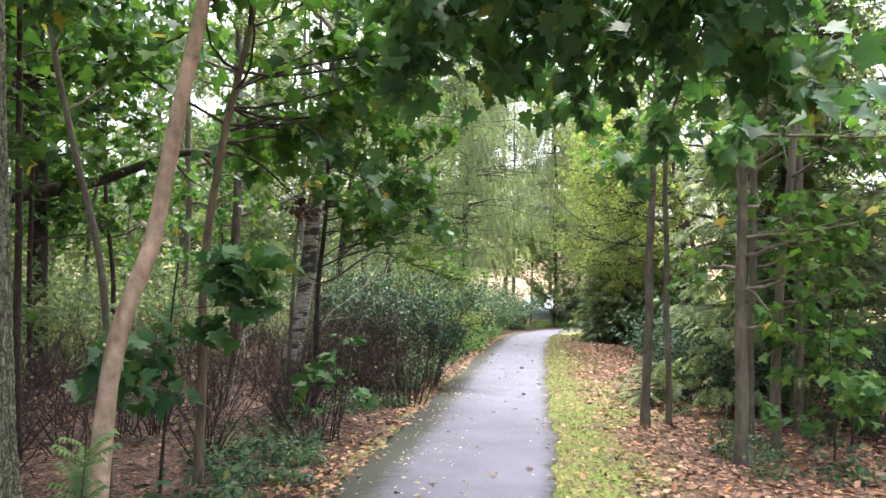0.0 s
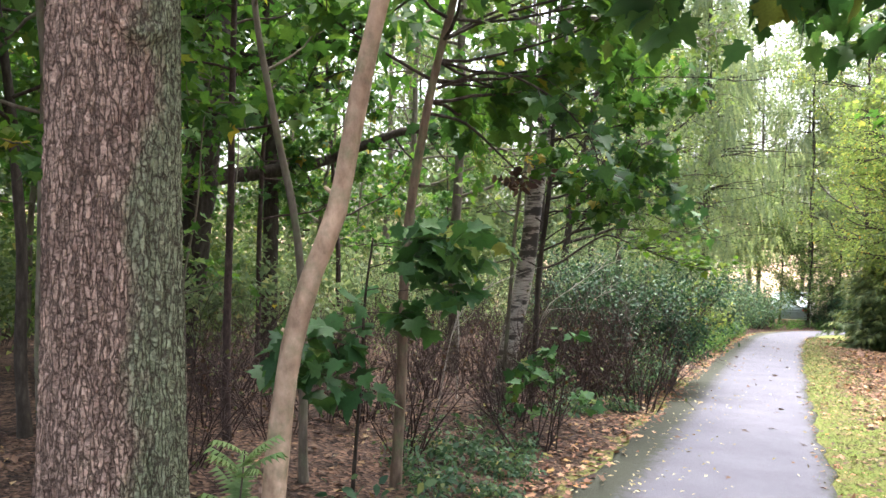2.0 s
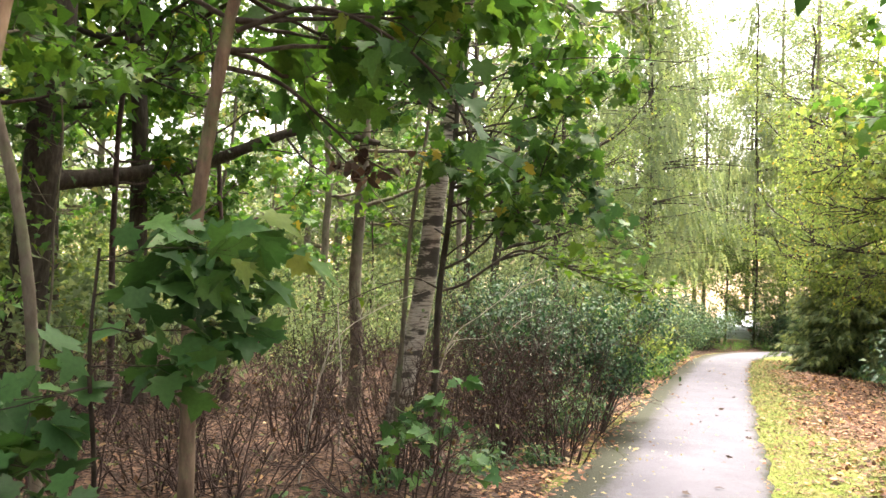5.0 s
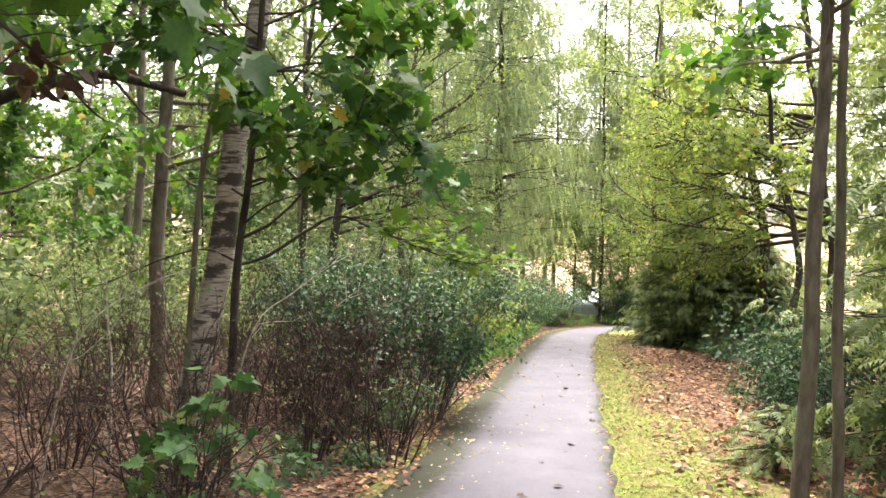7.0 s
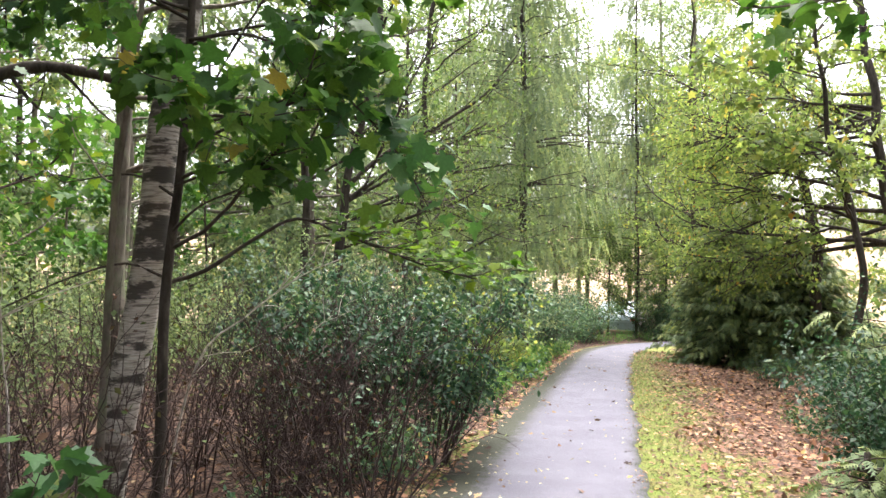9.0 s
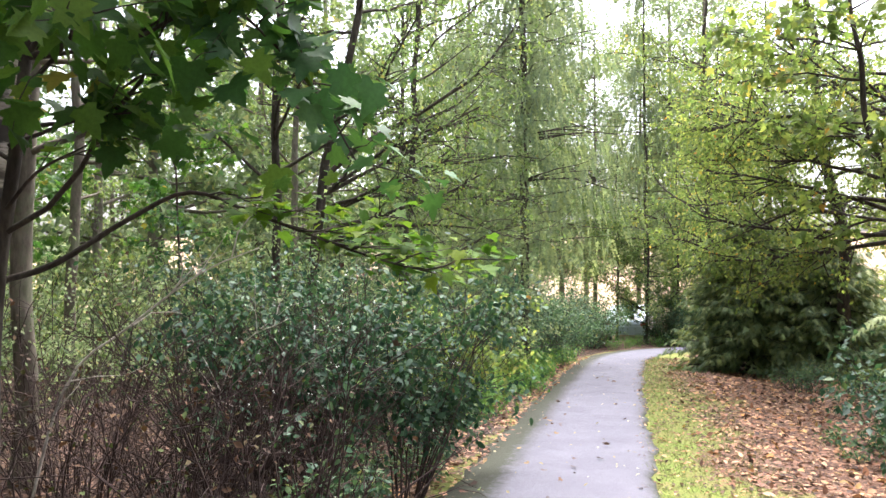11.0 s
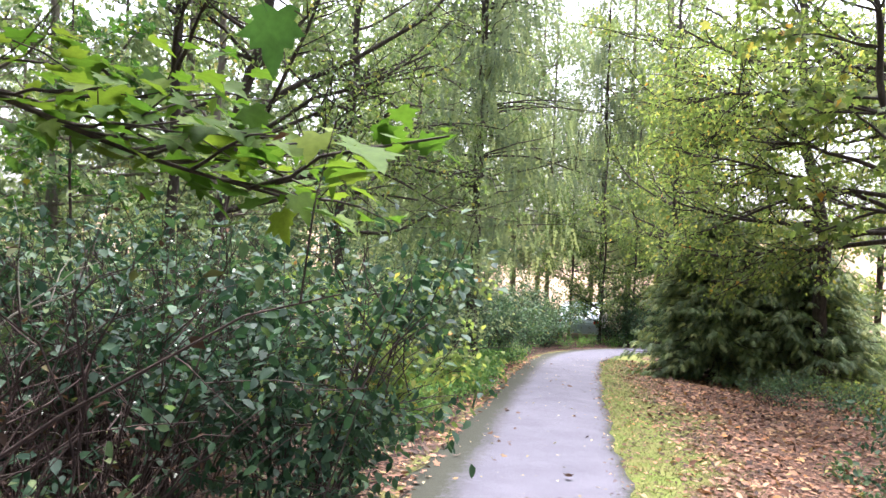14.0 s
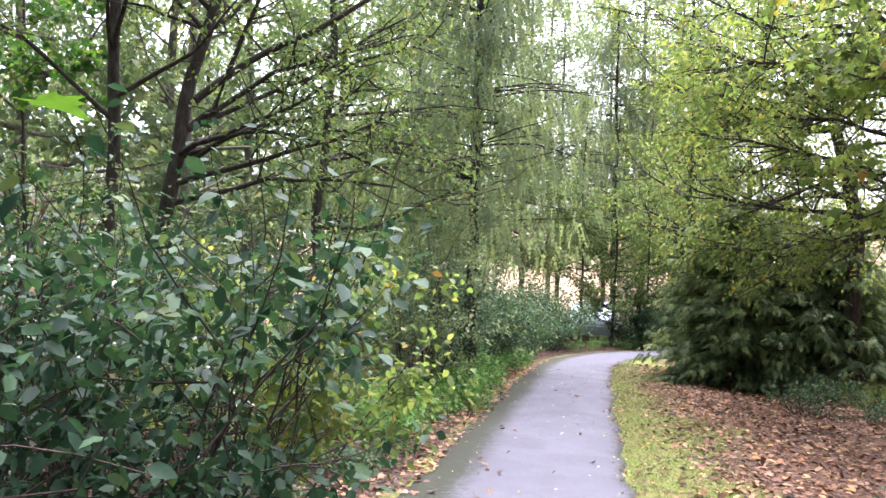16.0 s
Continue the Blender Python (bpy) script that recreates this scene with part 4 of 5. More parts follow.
def overhang():
    """A maple at the verge whose leafy boughs close over the path; near leaves are pieces of their own."""
    rng = np.random.default_rng(31)
    x, y = 2.5, -1.2
    t = thing("maple_tree", (x, y, at(x, y)), "maple holding big dark leaves in boughs over the path", "tree")
    g = Geo()
    tr = trunk_line([(x, y, at(x, y) - 0.1), (x - 0.05, y, 1.5), (x - 0.15, y + 0.1, 4.4), (x - 0.2, y + 0.2, 8)], 24, 0.01, rng)
    g.tube(tr, np.linspace(0.13, 0.05, len(tr)), 14)
    part("trunk", g, GREY_BARK, t)
    wood, leaf = Geo(), Foliage(rng, MAPLE_SHAPE, 0.17, 15, 0.55, 0.05)
    fork = np.array((2.3, -0.9, 4.7))
    for tip_at in ((1.8, 6.1, 2.42), (1.4, 6.2, 2.45), (0.85, 6.0, 2.52), (0.3, 5.4, 2.9), (-0.2, 5.2, 3.0), (-0.7, 5.1, 3.2), (1.1, 5.2, 3.1), (0.6, 4.9, 3.2), (1.6, 5.1, 3.1), (0.1, 6.2, 3.2), (1.0, 6.6, 3.3), (-0.5, 6.0, 3.5), (1.9, 5.2, 3.1), (0.5, 5.8, 3.4), (1.5, 6.2, 3.5)):
        tip_at = np.array(tip_at)
        knee = fork + 0.55 * (tip_at - fork) + (0, 0, 0.5)
        arm = spline(np.array([fork, fork + 0.3 * (tip_at - fork) + (0, 0, 0.35), knee]), 0.4)
        wood.tube(arm, np.linspace(0.03, 0.016, len(arm)), 6)
        limb(rng, wood, leaf, knee, tip_at - knee, float(np.linalg.norm(tip_at - knee)), 0.016, -0.01, twigs=9, twig_len=0.28, bend=0.05)
    for _ in range(8):
        a = rng.uniform(0, 6.28)
        limb(rng, wood, leaf, along(tr, rng.uniform(0.65, 1)), (math.cos(a), math.sin(a), 0.4), rng.uniform(1, 2.4), 0.03, twigs=8)
    tagged(part("bough_mass", wood, DARK_BARK, t), kind="stuff")
    p, tip, nor, size = leaf.places()
    near = np.argsort(p[:, 2])[:260]
    rest = np.setdiff1d(np.arange(len(p)), near)
    g = Geo()
    g.scatter(MAPLE_SHAPE, p[rest], tip[rest], nor[rest], size[rest])
    part("crown", g, MAPLE_DARK, t)
    g = Geo()
    g.add(MAPLE_SHAPE[0], MAPLE_SHAPE[1][3])
    one = g.mesh("leaf", MAPLE_DARK)
    for i in near:
        yv = Vector(tip[i]).normalized()
        xv = yv.cross(Vector(nor[i])).normalized()
        m = Matrix((xv, yv, xv.cross(yv))).transposed().to_4x4()
        ob = new("leaf", one)
        ob.parent = t
        ob.matrix_parent_inverse = Matrix.Translation(-t.location)
        ob.matrix_basis = Matrix.Translation(p[i]) @ m @ Matrix.Scale(size[i], 4)


overhang()


def broken_limb_tree():
    rng = np.random.default_rng(41)
    x, y = -6.95, 10.7
    t = thing("old_tree", (x, y, at(x, y)), "dark trunk with a long half-broken mossy limb", "tree")
    g = Geo()
    tr = trunk_line([(x - 0.3, y, at(x, y) - 0.1), (x - 0.12, y, 0.8), (x, y, 1.5), (x + 0.18, y, 2.6), (x + 0.32, y, 4.0), (x + 0.35, y, 9)], 30, 0.03, rng)
    g.tube(tr, np.linspace(0.24, 0.15, len(tr)), 14)
    part("trunk", g, DARK_BARK, t)
    g = Geo()
    li = spline(np.array([(x + 0.15, y, 2.3), (x + 0.6, y + 0.8, 2.45), (x + 1.05, y + 1.9, 2.7), (x + 1.85, y + 2.2, 3.05), (x + 2.55, y + 2.5, 3.3), (x + 3.55, y + 2.7, 3.1)]), 0.2)
    g.tube(li, np.linspace(0.13, 0.045, len(li)) * (1 + 0.08 * np.sin(np.arange(len(li)) * 2.3)), 10)
    for s in (0.35, 0.55, 0.7, 0.8, 0.9):
        q = wander(rng, along(li, s), (0.6, 0.2, rng.normal(0, 0.5)), 1.0, 5, 0.2)
        g.tube(q, np.linspace(0.025, 0.006, len(q)), 5)
    part("broken_limb", g, DARK_BARK, t)
    wood, leaf = Geo(), Foliage(rng, MAPLE_LIGHT, 0.14, 10)
    for _ in range(14):
        a = rng.uniform(0, 6.28)
        limb(rng, wood, leaf, along(tr, rng.uniform(0.4, 1)), (math.cos(a), math.sin(a), 0.2), rng.uniform(1.5, 3), 0.05, twigs=9)
    tagged(part("branchwork", wood, DARK_BARK, t), kind="stuff")
    g = Geo()
    leaf.into(g)
    part("crown", g, MAPLE, t)


broken_limb_tree()

rnd = np.random.default_rng(51)
understory = [(-5.9, 8.0), (-5.6, 6.4), (-5.9, 13.6), (-7.6, 15.8), (-9.2, 8.2), (-10.4, 12.6), (-8.4, 19.6), (-12.5, 17.0), (-6.6, 22.5), (-5.0, 6.0), (-7.2, 6.2), (-6.2, 11.2), (-8.6, 9.2)]
for i, (x, y) in enumerate(understory):
    h = rnd.uniform(5.5, 8.0)
    dx, dy = rnd.normal(0, 0.25, 2)
    broad_tree("maple_tree", "thin woodland maple with fresh green leaves", [(x, y, 0), (x + dx * 0.4, y + dy * 0.4, h * 0.3), (x + dx, y + dy, h * 0.6), (x + dx * 1.5, y + dy * 1.5, h)], rnd.uniform(0.03, 0.065), 0.015, (GREY_BARK, DARK_BARK, TWIG)[i % 3], MAPLE, MAPLE_LIGHT, 0.14, 15,
               [(2.2, h - 0.3, 15, 0.9, 2.2, 0, 180, 0.15)], 100 + i, "woodland maples", wob=0.02, sides=8, twigs=2.4)

far_stems = [(-3.75, 13.4, 0.1), (-6.2, 18.0, 0.09), (-8.8, 23.0, 0.12), (-11.0, 21.0, 0.1), (-4.6, 24.0, 0.1)]
for i, (x, y, r) in enumerate(far_stems):
    broad_tree("alder_tree", "straight grey woodland trunk with airy small leaves", [(x, y, 0), (x + 0.1, y, 3), (x + 0.15, y, 7), (x + 0.2, y, 10)], r, 0.04, GREY_BARK, ALDER, SMALL, 0.08, 22,
               [(3.0, 10, 16, 1.0, 2.6, 0, 180, 0.25)], 130 + i, "grey woodland trunks", wob=0.03)

# alders with long arching boughs further on
broad_tree("alder_tree", "upright alder trunk with sparse fine foliage", [(-3.1, 18.6, 0), (-3.15, 18.6, 2), (-3.1, 18.7, 5), (-3.0, 18.8, 9)], 0.085, 0.03, DARK_BARK, ALDER, SMALL, 0.075, 26,
           [(3.2, 9, 20, 1.0, 2.6, 0, 180, 0.45)], 141, clump=-0.45, spread=0.1, wob=0.03)
leaning = broad_tree("alder_tree", "leaning alder with long arching boughs", [(-2.75, 18.7, 0), (-2.55, 18.8, 1.6), (-2.3, 19.0, 3.2), (-1.95, 19.1, 5.2), (-1.6, 19.2, 8.5)], 0.10, 0.035, DARK_BARK, ALDER, SMALL, 0.075, 26,
           [(3.1, 3.5, 3, 2.6, 3.6, 10, 20, 0.8), (2.6, 3.4, 4, 2.2, 3.2, 0, 45, 0.25), (4.2, 9, 16, 1.2, 2.6, 0, 180, 0.4)], 142, clump=-0.45, spread=0.1, wob=0.04)


def alder_boughs(t):
    """Two long boughs: one arching up over the path, one sagging low above the shrubs."""
    rng = np.random.default_rng(144)
    leaf = Foliage(rng, SMALL, 0.075, 24, 0.5, 0.1)
    for line, r in (([(-2.35, 18.95, 2.6), (-1.95, 19.15, 3.0), (-1.58, 19.25, 3.26), (-1.08, 19.3, 3.5), (-0.5, 19.3, 3.85), (0.03, 19.27, 4.2), (0.6, 19.3, 4.9)], 0.05), ([(-2.35, 18.9, 1.9), (-1.6, 18.4, 2.15), (-0.87, 18.32, 2.09), (-0.3, 18.8, 1.9), (0.24, 19.44, 1.64), (0.7, 19.7, 1.5)], 0.028)):
        wood = Geo()
        stem = spline(np.array(line), 0.15)
        wood.tube(stem, np.linspace(r, r * 0.25, len(stem)), 7)
        for s in np.linspace(0.25, 0.98, 16):
            p = wander(rng, along(stem, s), (0.6, rng.normal(0, 0.6), rng.normal(0.1, 0.45)), rng.uniform(0.5, 1.3), 6, 0.16, -0.03)
            wood.tube(p, np.linspace(0.009, 0.003, len(p)), 4)
            leaf.line(p, 0.25)
            for _ in range(3):
                q = wander(rng, along(p, rng.uniform(0.3, 0.9)), rng.normal(0, 0.6, 3) + (0.4, 0, 0), 0.35, 3, 0.2)
                wood.tube(q, np.linspace(0.004, 0.002, len(q)), 3)
                leaf.line(q, 0.1)
        part("bough", wood, DARK_BARK, t)
    g = Geo()
    leaf.into(g)
    tagged(part("bough_foliage", g, ALDER, t), kind="stuff")


alder_boughs(leaning)
broad_tree("alder_tree", "alder with drooping boughs above the shrubs", [(-1.6, 22.0, 0), (-1.5, 22, 3), (-1.3, 22, 6), (-1.2, 22, 9)], 0.09, 0.03, DARK_BARK, ALDER, SMALL, 0.075, 26,
           [(2.4, 5.0, 9, 1.8, 3.2, 0, 80, 0.15), (4.5, 9, 12, 1.2, 2.6, 0, 180, 0.4)], 143, clump=-0.45, spread=0.1, wob=0.04)

# the right-hand side
for i, (x, y, lean, r, label) in enumerate([(2.56, 9.5, 0.12, 0.062, "straight young maple trunk with smooth grey bark"), (2.92, 9.75, -0.05, 0.042, "slim crooked grey stem beside a young maple"), (2.98, 7.55, 0.05, 0.068, "brown young trunk at the edge of the spruces"), (3.55, 8.7, 0.05, 0.055, "grey young trunk at the edge of the spruces"), (3.62, 8.2, 0.2, 0.055, "grey young trunk leaning outwards"), (4.4, 9.3, 0.0, 0.06, "dark thin trunk in the shade")]):
    broad_tree("young_tree", label, [(x, y, 0), (x + lean * 0.3, y, 1.2), (x + lean, y, 3.2), (x + lean * 1.6, y + 0.1, 6.5)], r, 0.02, GREY_BARK, MAPLE, MAPLE_LIGHT, 0.13, 9,
               [(2.9, 6.3, 9, 0.8, 1.8, 30, 150, 0.3)] + ([(1.2, 2.8, 7, 0.5, 1.2, 0, 110, 0.1)] if i > 1 else []), 150 + i, "young trunks by the verge", wob=0.012, stubs=2)

spruce("spruce_tree", "dense dark spruce behind grey young trunks", 5.0, 10.9, 10, 1.65, 0.3, 159, NEEDLE, SPRAY, 0.3, 60, 7, 0.5, 0.1, "spruce stand", 14, 0.5)
for i, (x, y, h, rad) in enumerate([(5.9, 13.6, 11, 1.9), (6.9, 10.2, 12, 2.0), (9.2, 12.4, 13, 2.4)]):
    spruce("spruce_tree", "dark shaded spruce in a dense stand", x, y, h, rad, 0.5, 160 + i, NEEDLE, SPRAY, 0.32, 34, 7, 0.3, 0.11, "spruce stand", 9)
spruce("spruce_tree", "low broad dark spruce with boughs down to the ground", 6.5, 27.2, 3.9, 1.8, 0.1, 171, NEEDLE, SPRAY, 0.24, 70, 7, 0.45, 0.10, "", 22, 0.4)
spruce("spruce_tree", "low dark spruce crowding another", 8.1, 26.4, 3.3, 1.8, 0.1, 174, NEEDLE, SPRAY, 0.24, 60, 7, 0.45, 0.09, "", 20, 0.45)
spruce("spruce_tree", "small dark spruce with boughs down to the ground", 9.7, 27.6, 1.9, 1.4, 0.1, 172, NEEDLE, SPRAY, 0.24, 40, 6, 0.4, 0.07, "", 18, 0.5)
spruce("spruce_tree", "tall weeping spruce with curtains of hanging twigs", 0.75, 25.6, 16, 4.0, 3.0, 173, NEEDLE_GREY, HANG, 0.42, 34, 7, 3.0, 0.13, "", 15)
spruce("spruce_tree", "pale weeping spruce beyond the bend", 6.8, 45.5, 19, 4.6, 4.2, 175, NEEDLE_GREY, HANG, 0.55, 28, 6, 3.2, 0.14, "", 10)

broad_tree("hornbeam_tree", "yellowing hornbeam arching over dark spruces", [(8.3, 25.6, 0), (8.1, 25.5, 1.5), (7.8, 25.4, 3), (7.4, 25.2, 5.5), (7.2, 25.2, 9)], 0.16, 0.05, DARK_BARK, LIME, SMALL, 0.09, 46,
           [(3.4, 6, 20, 1.8, 3.6, 200, 90, 0.05), (5, 10, 20, 1.5, 3.2, 180, 180, 0.3)], 181, clump=-0.3, spread=0.13, wob=0.05)
broad_tree("hornbeam_tree", "yellow-green hornbeam at the bend of the path", [(6.0, 29.2, 0), (6.0, 29.1, 2), (5.9, 29, 4), (5.8, 28.8, 9)], 0.09, 0.03, DARK_BARK, LIME, SMALL, 0.09, 26,
           [(2.2, 9, 30, 1.4, 3.0, 220, 180, 0.35)], 182, clump=-0.3, spread=0.14, wob=0.06)
broad_tree("hornbeam_tree", "wide-branched hornbeam whose yellow-green boughs hang over the verge", [(8.2, 21.6, 0), (8.2, 21.6, 1.5), (8.0, 21.7, 3), (7.7, 21.8, 5.5), (7.5, 21.8, 9)], 0.13, 0.05, DARK_BARK, LIME, SMALL, 0.085, 44,
           [(3.0, 3.8, 5, 3.4, 4.4, 178, 20, -0.04), (3.8, 6.2, 12, 2.8, 4.4, 182, 35, 0.05), (4.8, 6.5, 5, 1.6, 2.8, 150, 120, 0.2)], 184, clump=-0.3, spread=0.13, wob=0.05)
broad_tree("maple_tree", "young maple turning orange at some tips", [(6.3, 19.0, 0), (6.35, 19.0, 1.2), (6.1, 19.0, 2.6), (5.7, 19, 4.5), (5.4, 19, 6.5)], 0.08, 0.02, DARK_BARK, LIME, MAPLE_LIGHT, 0.13, 14,
           [(2.6, 6.4, 22, 1.0, 2.4, 180, 150, 0.25)], 183, wob=0.05)

for i, (x, y, h, dx) in enumerate([(-5.7, 7.2, 3.2, -0.5), (-5.35, 7.35, 2.8, -0.25), (-5.05, 7.5, 3.4, -0.45), (-4.7, 7.4, 3.0, 0.2), (-5.9, 8.6, 3.6, 0.1), (-6.3, 8.4, 3.4, -0.3), (-4.25, 6.9, 2.6, -0.4), (-5.5, 9.3, 3.5, 0.2)]):
    broad_tree("sapling", "thin bare grey sapling standing in the thicket", [(x, y, 0), (x + dx * 0.2, y, h * 0.3), (x + dx * 0.6, y, h * 0.65), (x + dx, y, h)], 0.018, 0.006, GREY_BARK, MAPLE, MAPLE_LIGHT, 0.1, 5,
               [(1.2, h, 6, 0.4, 0.9, 0, 180, 0.4)], 190 + i, "thin saplings", wob=0.03, sides=6)

# ---- shrubs ----
thicket = [(-1.75, 8.3), (-2.5, 7.7), (-3.3, 7.5), (-3.0, 8.7), (-2.2, 9.3), (-1.55, 9.6), (-3.9, 9.0), (-4.6, 7.6), (-2.9, 10.2), (-1.35, 11.2), (-3.6, 11.0), (-4.8, 10.2), (-2.4, 11.6), (-3.4, 6.0), (-4.4, 6.2), (-1.3, 12.0), (-5.4, 9.0), (-2.0, 12.8), (-1.2, 12.6), (-1.5, 13.5), (-2.6, 12.6), (-3.3, 13.2), (-0.85, 13.4), (-0.6, 15.1), (-0.95, 11.9), (-0.9, 10.9)]
for i, (x, y) in enumerate(thicket):
    shrub("bare_shrub", "leafless thicket of thin purplish-brown stems", x + rnd.normal(0, 0.2), y + rnd.normal(0, 0.2), rnd.uniform(0.5, 0.85), rnd.uniform(0.8, 1.4) if y < 10.8 else rnd.uniform(1.3, 1.75), int(rnd.integers(12, 19)), 2.4, 0.05, SMALL, DEAD, TWIG, 200 + i, "brown thicket", twigs=7, twig_len=0.48, stem_r=0.009, sub=2, low=0.12, bend=0.17, jitter=0.4)
berry_bm = bmesh.new()
bmesh.ops.create_icosphere(berry_bm, subdivisions=2, radius=0.007)
berry_mesh = bpy.data.meshes.new("berry")
berry_bm.to_mesh(berry_mesh)
berry_bm.free()
berry_mesh.materials.append(BERRY)


def berries(bush, x, y, r, h, n, seed):
    """White berries close to the outer leaves of a bush, in twos."""
    rng = np.random.default_rng(seed)
    for _ in range(n):
        a, u = rng.uniform(-2.6, 0.9), rng.uniform(0.35, 0.95)
        p = Vector((x + math.cos(a) * r * rng.uniform(0.45, 0.8), y + math.sin(a) * r * rng.uniform(0.45, 0.8), bush.location.z + h * u))
        for k in range(2):
            ob = new("berry", berry_mesh)
            ob.parent = bush
            ob.matrix_parent_inverse = Matrix.Translation(-bush.location)
            ob.location = p + Vector(rng.normal(0, 0.007, 3))
            ob.scale = (rng.uniform(0.7, 1.2),) * 3


green = [(-0.32, 13.2, 0.65, 1.85, 0.064), (-1.0, 12.6, 0.55, 1.6, 0.064), (-1.4, 14.0, 0.8, 2.1, 0.062), (-1.6, 15.2, 0.9, 2.0, 0.06), (-2.6, 15.0, 1.0, 2.1, 0.06), (-0.9, 16.0, 0.8, 1.7, 0.06), (-2.6, 16.8, 1.0, 2.4, 0.06), (-1.4, 18.2, 1.0, 2.2, 0.06), (-1.6, 20.0, 1.1, 2.4, 0.06), (-4.4, 13.4, 1.0, 2.0, 0.06), (-5.0, 15.6, 1.1, 2.2, 0.06), (-3.9, 17.6, 1.1, 2.4, 0.06), (-3.0, 20.5, 1.1, 2.6, 0.06)]
for i, (x, y, r, h, s) in enumerate(green):
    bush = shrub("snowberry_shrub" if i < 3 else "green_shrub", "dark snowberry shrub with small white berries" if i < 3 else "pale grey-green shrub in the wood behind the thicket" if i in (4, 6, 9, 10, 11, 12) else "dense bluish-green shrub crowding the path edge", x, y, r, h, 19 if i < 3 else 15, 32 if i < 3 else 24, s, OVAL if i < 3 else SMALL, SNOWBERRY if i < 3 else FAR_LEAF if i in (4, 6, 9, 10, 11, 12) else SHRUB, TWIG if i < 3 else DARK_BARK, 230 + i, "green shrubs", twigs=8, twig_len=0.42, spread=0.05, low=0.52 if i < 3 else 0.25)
    if i < 3:
        berries(bush, x, y, r, h, 26, 700 + i)
shrub("yellow_shrub", "pale yellow-green shrub leaning to the path", -0.3, 14.6, 0.42, 1.75, 15, 48, 0.06, OVAL, LIME, DARK_BARK, 251, lean=(0.16, -0.05), twigs=8, low=0.6, twig_len=0.3)
shrub("green_shrub", "pale blue-green young shrub in the brown thicket", -0.5, 11.6, 0.35, 0.8, 7, 26, 0.06, OVAL, SHRUB, TWIG, 252, twigs=5, low=0.5)
far_green = [(-0.1, 22.6, 1.2, 2.6), (0.1, 24.6, 1.1, 2.3), (0.9, 27.4, 1.1, 1.9), (1.2, 29.8, 1.1, 1.7), (1.9, 32.2, 1.2, 1.8), (2.9, 34.6, 1.2, 1.6), (3.4, 36.8, 1.1, 1.6), (-1.2, 27.5, 1.4, 3.2), (-0.6, 30.5, 1.5, 3.0), (0.4, 33.5, 1.5, 2.8), (2.2, 37.2, 1.3, 2.2), (6.1, 37.7, 0.9, 1.8), (6.8, 37.5, 0.9, 1.9), (7.3, 37.3, 0.8, 1.2), (7.6, 37.9, 1.2, 1.8), (9.4, 38.4, 1.3, 2.2), (3.3, 36.2, 1.0, 1.6)]
for i, (x, y, r, h) in enumerate(far_green):
    shrub("dark_shrub", "dark evergreen shrub along the path bend", x, y, r, h, 20, 26, 0.085, SMALL, SHRUB if i else NEEDLE_GREY, DARK_BARK, 260 + i, "shrubs at the bend", twigs=9, twig_len=0.42, spread=0.06, low=0.1)
for i, (x, y) in enumerate([(5.6, 38.0), (6.9, 38.6), (4.6, 39.4), (8.6, 38.8)]):
    broad_tree("young_tree", "dark small-leaved tree where the path bends away", [(x, y, 0), (x + 0.1, y, 1.5), (x, y, 3), (x + 0.1, y, 6)], 0.055, 0.02, DARK_BARK, ALDER, SMALL, 0.11, 34,
               [(0.6, 5.8, 28, 0.9, 2.0, 0, 180, 0.1)], 280 + i, "trees at the bend", spread=0.12)
right_green = [(4.5, 13.1, 0.85, 1.6), (4.9, 11.8, 0.9, 1.5), (4.3, 10.6, 0.7, 1.1), (5.0, 15.2, 0.8, 1.2), (3.85, 12.3, 0.55, 1.3), (5.2, 9.0, 0.8, 1.2), (5.6, 16.6, 0.8, 1.0)]
for i, (x, y, r, h) in enumerate(right_green):
    shrub("green_shrub", "dense dark green shrub under the spruces", x, y, r, h, 13, 26, 0.065, SMALL, SNOWBERRY, DARK_BARK, 290 + i, "verge shrubs", twigs=8, low=0.1, clump=0.0)
for i, (x, y, h) in enumerate([(-1.08, 8.3, 1.15), (-1.5, 8.75, 0.9)]):
    broad_tree("maple_sapling", "low maple sapling with broad green leaves in the thicket", [(x - 0.1, y, 0), (x - 0.05, y, at(x, y) + h * 0.4), (x, y, at(x, y) + h * 0.7), (x + 0.03, y, at(x, y) + h)], 0.008, 0.003, DARK_BARK, MAPLE_DARK, MAPLE_SHAPE, 0.12, 9,
               [(0.4, h, 7, 0.2, 0.4, 0, 180, 0.05)], 346 + i, "saplings in the thicket", droop=0.35, spread=0.03)
for i, (x, y, h) in enumerate([(3.95, 7.6, 1.5), (4.35, 7.1, 1.0), (4.5, 8.3, 1.3)]):
    broad_tree("maple_sapling", "young maple sapling with broad pale green leaves", [(x, y, 0), (x + 0.02, y, at(x, y) + h * 0.4), (x - 0.03, y, at(x, y) + h * 0.75), (x, y, at(x, y) + h)], 0.012, 0.005, DARK_BARK, NETTLE, MAPLE_SHAPE, 0.13, 15,
               [(0.45, h, 9, 0.3, 0.6, 0, 180, 0.1)], 296 + i, "saplings by the spruces", droop=0.3, spread=0.03)
spruce("spruce_seedling", "small green spruce seedling on the leaf litter", 3.1, 11.3, 0.6, 0.55, 0.08, 176, NEEDLE, SPRAY, 0.16, 9, 6, 0.1, 0.02)
low_right = [(6.8, 24.0), (7.6, 23.6), (8.4, 23.2), (7.2, 22.4), (8.1, 22.0), (9.1, 22.6), (6.3, 23.0), (7.6, 21.2), (9.4, 21.4)]
